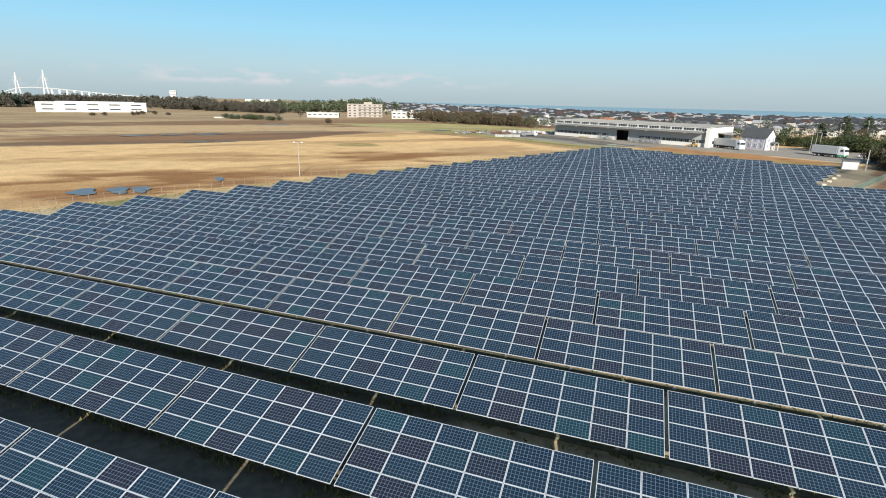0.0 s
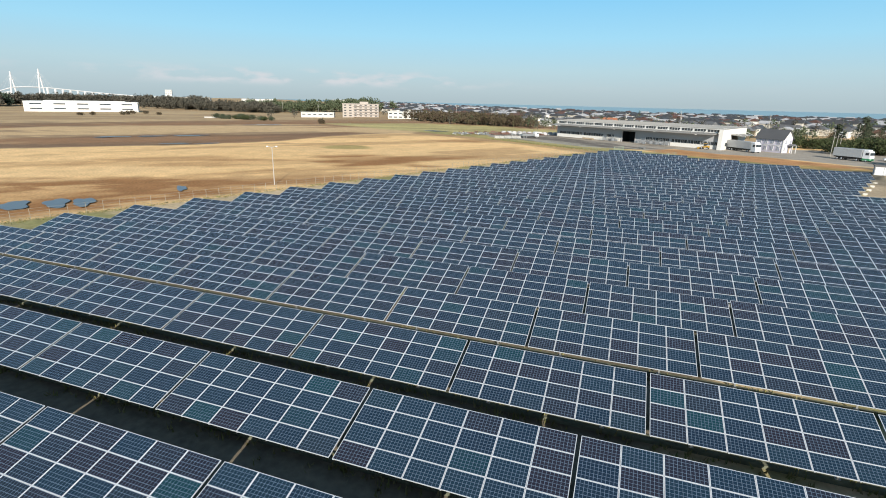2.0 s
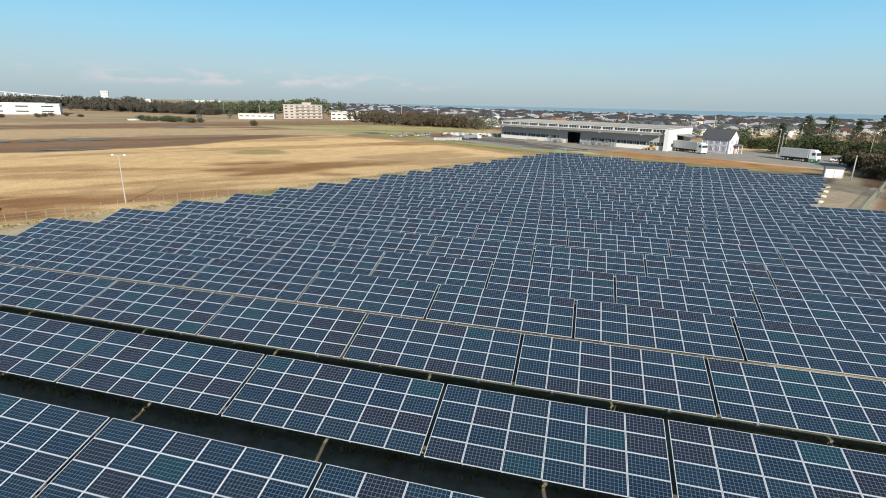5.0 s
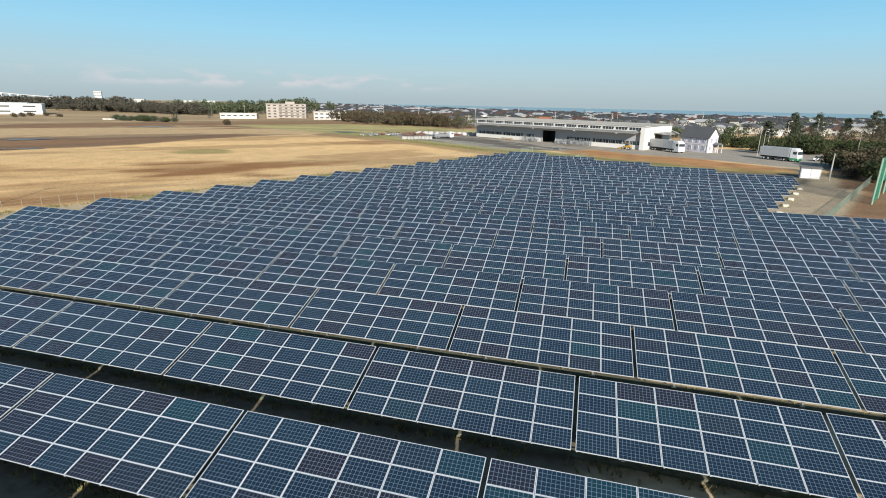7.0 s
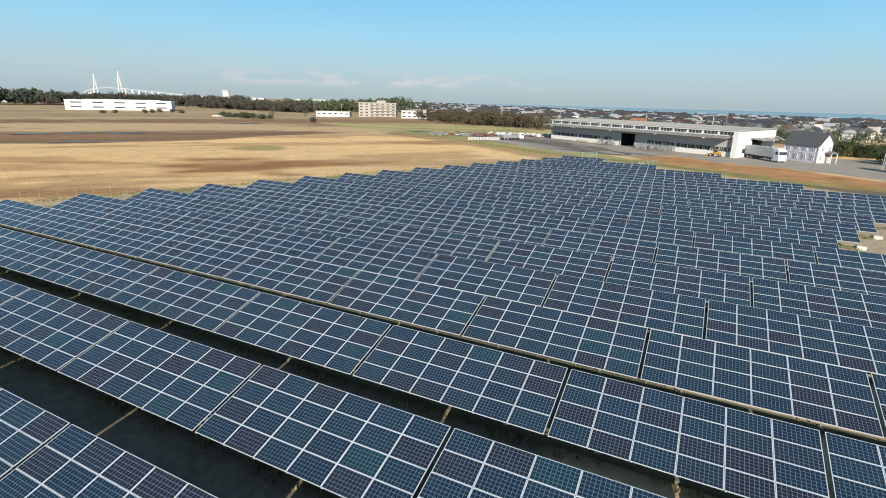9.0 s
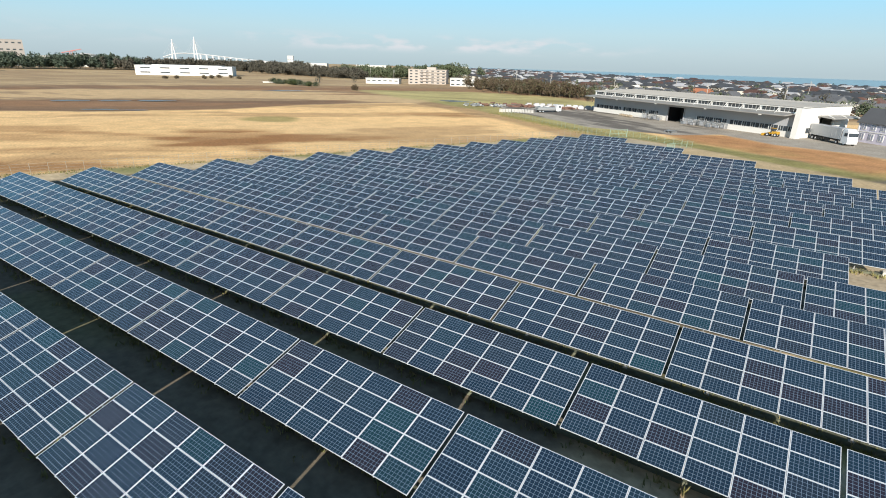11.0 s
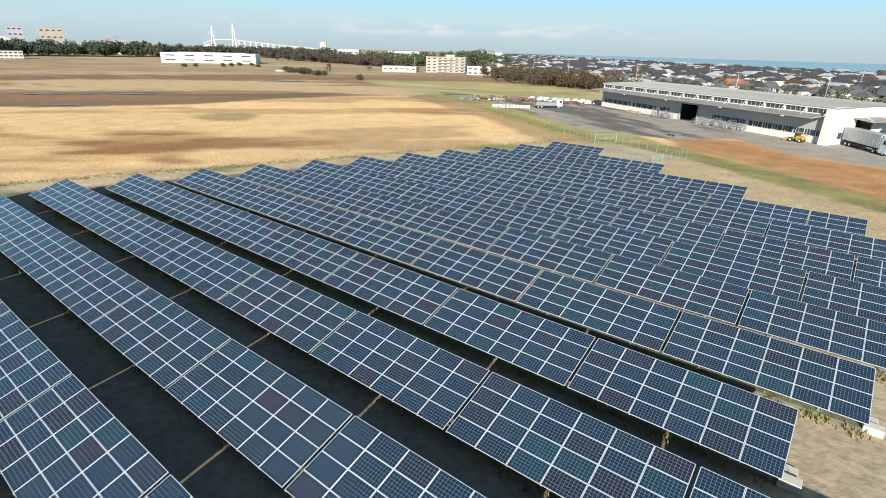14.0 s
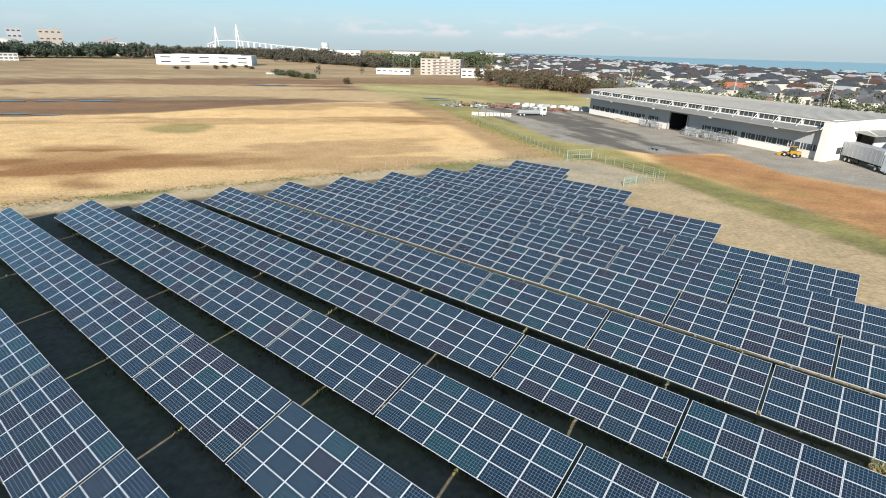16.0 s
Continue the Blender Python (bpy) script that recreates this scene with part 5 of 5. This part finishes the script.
# ---------------------------------------------------------------- far buildings
def block_building(name, label, cx, cy, w, d, h, rz, wall, rows, cols, roof=None, win_h=1.4, win_w=0.7, base=None):
    z = float(land(cx, cy)) - 2.0 if base is None else base
    t = thing(name, pose(cx, cy, z, 0, 0, rz), label, "building")
    bm = bmesh.new()
    box(bm, 0, 0, h / 2 - 0.5, w, d, h + 1)
    part("wall", bm, wall, t)
    bm = bmesh.new()
    box(bm, 0, 0, h + 0.15, w + 0.6, d + 0.6, 0.5)
    part("roof", bm, roof or wall, t)
    for r in range(rows):
        for c in range(cols):
            bm = bmesh.new()
            box(bm, -w / 2 + (c + 0.5) * w / cols, -d / 2 - 0.03, (r + 0.55) * h / rows, w / cols * win_w, 0.2, win_h)
            part("window", bm, M_glass, t)
    return t


# white hall at the edge of the plain
hall = block_building("white_hall", "long low white hall with ribbon windows", -593.4, 401, 105, 36, 10.0, 48, M_white, 2, 5, M_frame, 1.3, 0.5, -4.9)
bm = bmesh.new()
box(bm, 2, 0, 10.6, 76, 24, 1.0)
part("upper_roof", bm, M_frame, hall)
# apartment block before the town
apt = block_building("apartment_block", "five-storey beige apartment block at the meadow", -250.4, 420.7, 33.6, 14, 12.0, 25, M_beige, 5, 7, M_beige, 0.9, 0.45, -1.4)
for r in range(5):
    bm = bmesh.new()
    box(bm, 5, -7.6, (r + 0.25) * 2.42, 23, 1.2, 0.75)
    part("balcony", bm, M_beige, apt)
bm = bmesh.new()
box(bm, 3, 0, 13.2, 8, 7, 2.0)
part("roof_house", bm, M_beige, apt)
block_building("low_white_shed", "long low white shed beside the apartment block", -284, 399, 30, 10, 3.6, 25, M_offwhite, 1, 6, M_offwhite, 0.8, 0.6, -1.4)
block_building("low_white_shed", "small white shed beside the dark shrubs", -325, 308, 9, 4, 2.6, 40, M_offwhite, 1, 2, M_offwhite, 1.0)
block_building("white_clinic", "white low building beside the apartment block", -197, 399, 26, 12, 6, 24, M_offwhite, 2, 6, M_offwhite, 0.9, 0.6, -0.8)
# works on the left
block_building("works_tower", "tall beige works building with grey flank", -1079, 384, 33, 40, 42, 76, M_beige, 4, 4, M_greysheet, 2.0, 0.5)
block_building("works_block", "dark grey works building behind the trees", -1091, 338, 20, 30, 42, 76, M_greysheet, 5, 3, M_greysheet, 2.0, 0.6)
block_building("works_hall", "long white works hall behind the pine wood", -1032, 361, 58, 30, 18, 75, M_offwhite, 1, 6, M_offwhite, 2.0, 0.6)
block_building("works_hall", "long white works hall behind the pine wood", -1058, 446, 68, 30, 18.5, 74, M_offwhite, 1, 7, M_offwhite, 2.0, 0.6)
block_building("works_office", "white office building at the edge of the plain", -752, 244, 22, 16, 10, 75, M_offwhite, 3, 5, M_offwhite, 1.3, 0.7)
block_building("distant_factory", "distant low white factory beyond the plain", -1111, 1044, 128, 60, 16, 41, M_offwhite, 1, 9, M_offwhite, 2.4, 0.6)
block_building("distant_tower", "distant square white tower block", -1133, 1019, 15, 15, 33, 41, M_offwhite, 5, 3, M_offwhite, 1.6, 0.6)
block_building("distant_factory", "distant white hall before the sea", -984, 1176, 84, 40, 15, 42, M_offwhite, 1, 8, M_offwhite, 2.4, 0.6)
block_building("distant_factory", "distant pale building beyond the town", -797, 1323, 70, 30, 13, 40, M_offwhite, 1, 7, M_offwhite, 2.0, 0.6)


def dome_tank(x, y, r, h, label):
    t = thing("storage_tank", pose(x, y, -8.5), label, "tank")
    bm = bmesh.new()
    rod(bm, (0, 0, 0), (0, 0, h), r, seg=32)
    part("shell", bm, M_offwhite, t)
    bm = bmesh.new()
    bmesh.ops.create_uvsphere(bm, u_segments=28, v_segments=10, radius=r, matrix=Matrix.Translation((0, 0, h)) @ Matrix.Diagonal((1, 1, 0.32, 1)))
    part("dome", bm, M_offwhite, t)


dome_tank(-1046, 312, 19, 22, "large white domed storage tank behind the pines")
dome_tank(-1045, 483, 20, 19, "large white domed storage tank behind the pines")
crane = thing("harbour_crane", pose(-1052, 462, -8.5, 0, 0, 70), "faded red harbour crane behind the tanks", "crane")
bm = bmesh.new()
for sx in (-4, 4):
    rod(bm, (sx, 0, 0), (sx * 0.4, 0, 28), 0.7, seg=6)
part("portal", bm, M_pink, crane)
bm = bmesh.new()
rod(bm, (-14, 0, 25), (16, 0, 32), 0.8, seg=6)
part("jib", bm, M_pink, crane)


# white bridge paint greyed to stand in for the haze of distance
M_bridge = worn("hazed_bridge_paint", (0.62, 0.63, 0.64), 0.7, 0, 0.2, 0.02, 0.15, 0)


def cable_bridge():
    t = thing("cable_stayed_bridge", Matrix.Identity(4), "far white cable-stayed bridge with two A-shaped towers", "bridge")
    T = [Vector((-2198.6, 1302.0, 0)), Vector((-2156.4, 1375.5, 0))]
    ax = (T[1] - T[0]).normalized()
    across = Vector((0, 0, 1)).cross(ax)
    lean = (ax + across * 0.4).normalized()
    tops = (83.0, 96.5)
    for p, h in zip(T, tops):
        bm = bmesh.new()
        top = p + Vector((0, 0, h))
        for s in (-1, 1):
            rod(bm, p + lean * s * 9 + Vector((0, 0, -9)), top - Vector((0, 0, 24)) + lean * s * 2.4, 2.7, 2.3, 6)
        rod(bm, top - Vector((0, 0, 27)), top, 3.4, 2.2, 6)
        box(bm, p.x, p.y, 27, 15, 4, 3.5, math.degrees(math.atan2(lean.y, lean.x)))
        part("tower", bm, M_bridge, t)
    line = [T[0] - ax * 42 + Vector((0, 0, 12)), T[0] + Vector((0, 0, 27)), T[0].lerp(T[1], 0.5) + Vector((0, 0, 30)), T[1] + Vector((0, 0, 29)),
            Vector((-2145, 1394, 28)), Vector((-2056, 1531, 13)), Vector((-1990, 1620, 5)), Vector((-1900, 1735, -3))]
    for a, b in zip(line, line[1:]):
        bm = bmesh.new()
        rod(bm, a, b, 1.7, seg=4)
        part("deck", bm, M_bridge, t)
    for k, p in enumerate(T):
        for s in (-1, 1):
            for q in (0.4, 0.7, 1.0):
                end = p + ax * s * 40 * q + Vector((0, 0, 29 if s * (1 - 2 * k) > 0 else 22))
                bm = bmesh.new()
                rod(bm, p + Vector((0, 0, tops[k] - 8)), end, 0.22, seg=4)
                part("stay_cable", bm, M_bridge, t)
    for i in range(13):
        f = i / 12
        p = Vector((-2147, 1391, 26)).lerp(Vector((-1985, 1628, 3)), f)
        bm = bmesh.new()
        box(bm, p.x, p.y, (p.z - 10) / 2, 9 - 3 * f, 3.4, p.z + 10, math.degrees(math.atan2(across.y, across.x)) + 25)
        part("pier", bm, M_bridge, t)
    for i in range(4):
        p = T[0] - ax * (9 + 9 * i)
        bm = bmesh.new()
        box(bm, p.x, p.y, 2.5, 6, 3, 22 - 3 * i, 60)
        part("pier", bm, M_bridge, t)


cable_bridge()


# ---------------------------------------------------------------- yard clutter, grass, puddles
for i in range(9):
    bm = bmesh.new()
    for k in range(26):
        box(bm, rng.normal(0, 2.2), rng.normal(0, 1.4), abs(rng.normal(0.4, 0.35)), rng.uniform(0.4, 2.4), rng.uniform(0.2, 0.9), rng.uniform(0.15, 0.7), rng.uniform(0, 180))
    solid("scrap_heap", bm, M_scrap if i % 3 else M_steel, "low heap of rusty scrap in the yard corner", "scrap heap", "scrap heaps in the yard", "stuff", m=spot(-88 + i * 4.6 + rng.normal(0, 1), 222 + i * 1.7 + rng.normal(0, 2)))
for i in range(11):
    bm = bmesh.new()
    for k in range(3):
        box(bm, 0, 0, 0.35 + 0.38 * k, 0.92, 0.12, 0.24, 0, 0.02)
    for k in (-1, 1):
        box(bm, k * 0.36, 0.2, 0.6, 0.1, 0.5, 1.2)
    solid("barrier_panel", bm, M_offwhite, "white barrier panel standing at the yard edge", "barrier", "barrier row at the yard edge", m=spot(-63.6 + i * 0.98, 202.4 + i * 0.55 + rng.normal(0, 0.08), 29 + rng.normal(0, 3)))
for i in range(12):
    bm = bmesh.new()
    box(bm, 0, 0, 0.5, 2.6, 1.6, 1.0, 0, 0.06)
    box(bm, 0.2, 0.1, 1.2, 1.8, 1.1, 0.5, 12)
    solid("covered_load", bm, M_roof_light, "grey covered stack of goods at the yard end", "stack", "covered stacks at the yard end", m=spot(-68 + i * 2.5, 236 + i * 0.9 + rng.normal(0, 1), rng.uniform(0, 60)))


def puddle(x, y, rx, ry, a, seed):
    r = np.random.default_rng(seed)
    bm = bmesh.new()
    n = 44
    pts = []
    for i in range(n):
        q = 2 * math.pi * i / n
        k = 1 + 0.16 * math.sin(3 * q + seed) + 0.1 * math.sin(5 * q + 2 * seed) + r.normal(0, 0.015)
        px, py = math.cos(q) * rx * k, math.sin(q) * ry * k
        pts.append((px * math.cos(a) - py * math.sin(a), px * math.sin(a) + py * math.cos(a), 0))
    poly(bm, pts)
    z = float(land(x, y))
    return solid("puddle", bm, M_puddle, "shallow pool of rainwater in the brown field", "puddle", "pools in the field", m=pose(x, y, z + 0.16))


M_puddle = Mat("rain_water", 0.3).colour((0.11, 0.105, 0.11)).m
for i, (x, y, rx, ry, a) in enumerate(((-89.6, 22.4, 3.6, 1.9, 2.5), (-86.0, 26.0, 3.8, 1.5, 2.5), (-83.4, 28.2, 3.5, 1.4, 2.45), (-80.6, 43.6, 2.8, 0.8, 2.4), (-172, 136, 6, 2.6, 0.92), (-181, 126, 5, 1.8, 0.95), (-188, 115, 6, 2.2, 0.95), (-150, 108, 5, 1.2, 0.85), (-142, 114, 4, 1.0, 0.85), (-208, 226, 10, 3, 0.9), (-101, 233, 6, 1.6, 0.9), (-107, 235, 5, 1.2, 0.9))):
    puddle(x, y, rx, ry, a, i + 3)


def grass(name, label, line, n, spread, h, mat, seed):
    """Tufts of grass blades along a line."""
    r = np.random.default_rng(seed)
    at = np.repeat(np.array(scatter(line, n, spread, 0.5, 1.0, seed)), 5, axis=0)
    m = len(at)
    z = land(at[:, 0], at[:, 1])
    p = at[:, :2] + r.normal(0, 0.15, (m, 2))
    a, w = r.uniform(0, 6.28, m), r.uniform(0.03, 0.08, m)
    b = p + r.normal(0, 0.25, (m, 2)) * h
    e = np.stack([np.cos(a) * w, np.sin(a) * w], 1)
    top = z + h * at[:, 2] * r.uniform(0.6, 1.2, m)
    vs = np.stack([np.c_[p - e, z - 0.02], np.c_[p + e, z - 0.02], np.c_[b, top]], 1).reshape(-1, 3)
    fs = np.arange(3 * m).reshape(-1, 3)
    return tagged(new(name, mesh_from(name, vs.tolist(), fs.tolist(), mat)), label, "grass", kind="stuff")


grass("fence_grass", "tufts of dry and green grass along the yard fence", [(-63, 198), (-36, 177), (-21, 166), (-10, 160)], 1500, 1.6, 0.3, M_reed, 5)
grass("field_edge_grass", "dry grass along the field fence", [tuple(p) for p in FENCE_WEST], 1400, 0.8, 0.28, M_reed, 7)
row_lines = [[(ROW_X + SHIFT * k + TABLE * row_left(k), ROW_Y + PITCH * k - RUN + 0.55), (ROW_X + SHIFT * k + TABLE * row_right(k), ROW_Y + PITCH * k - RUN + 0.55)] for k in ROWS]
for k, line in zip(ROWS, row_lines):
    grass("row_grass", "sparse weeds growing along a concrete footing", line, 420, 0.35, 0.4, M_reed, 400 + k)
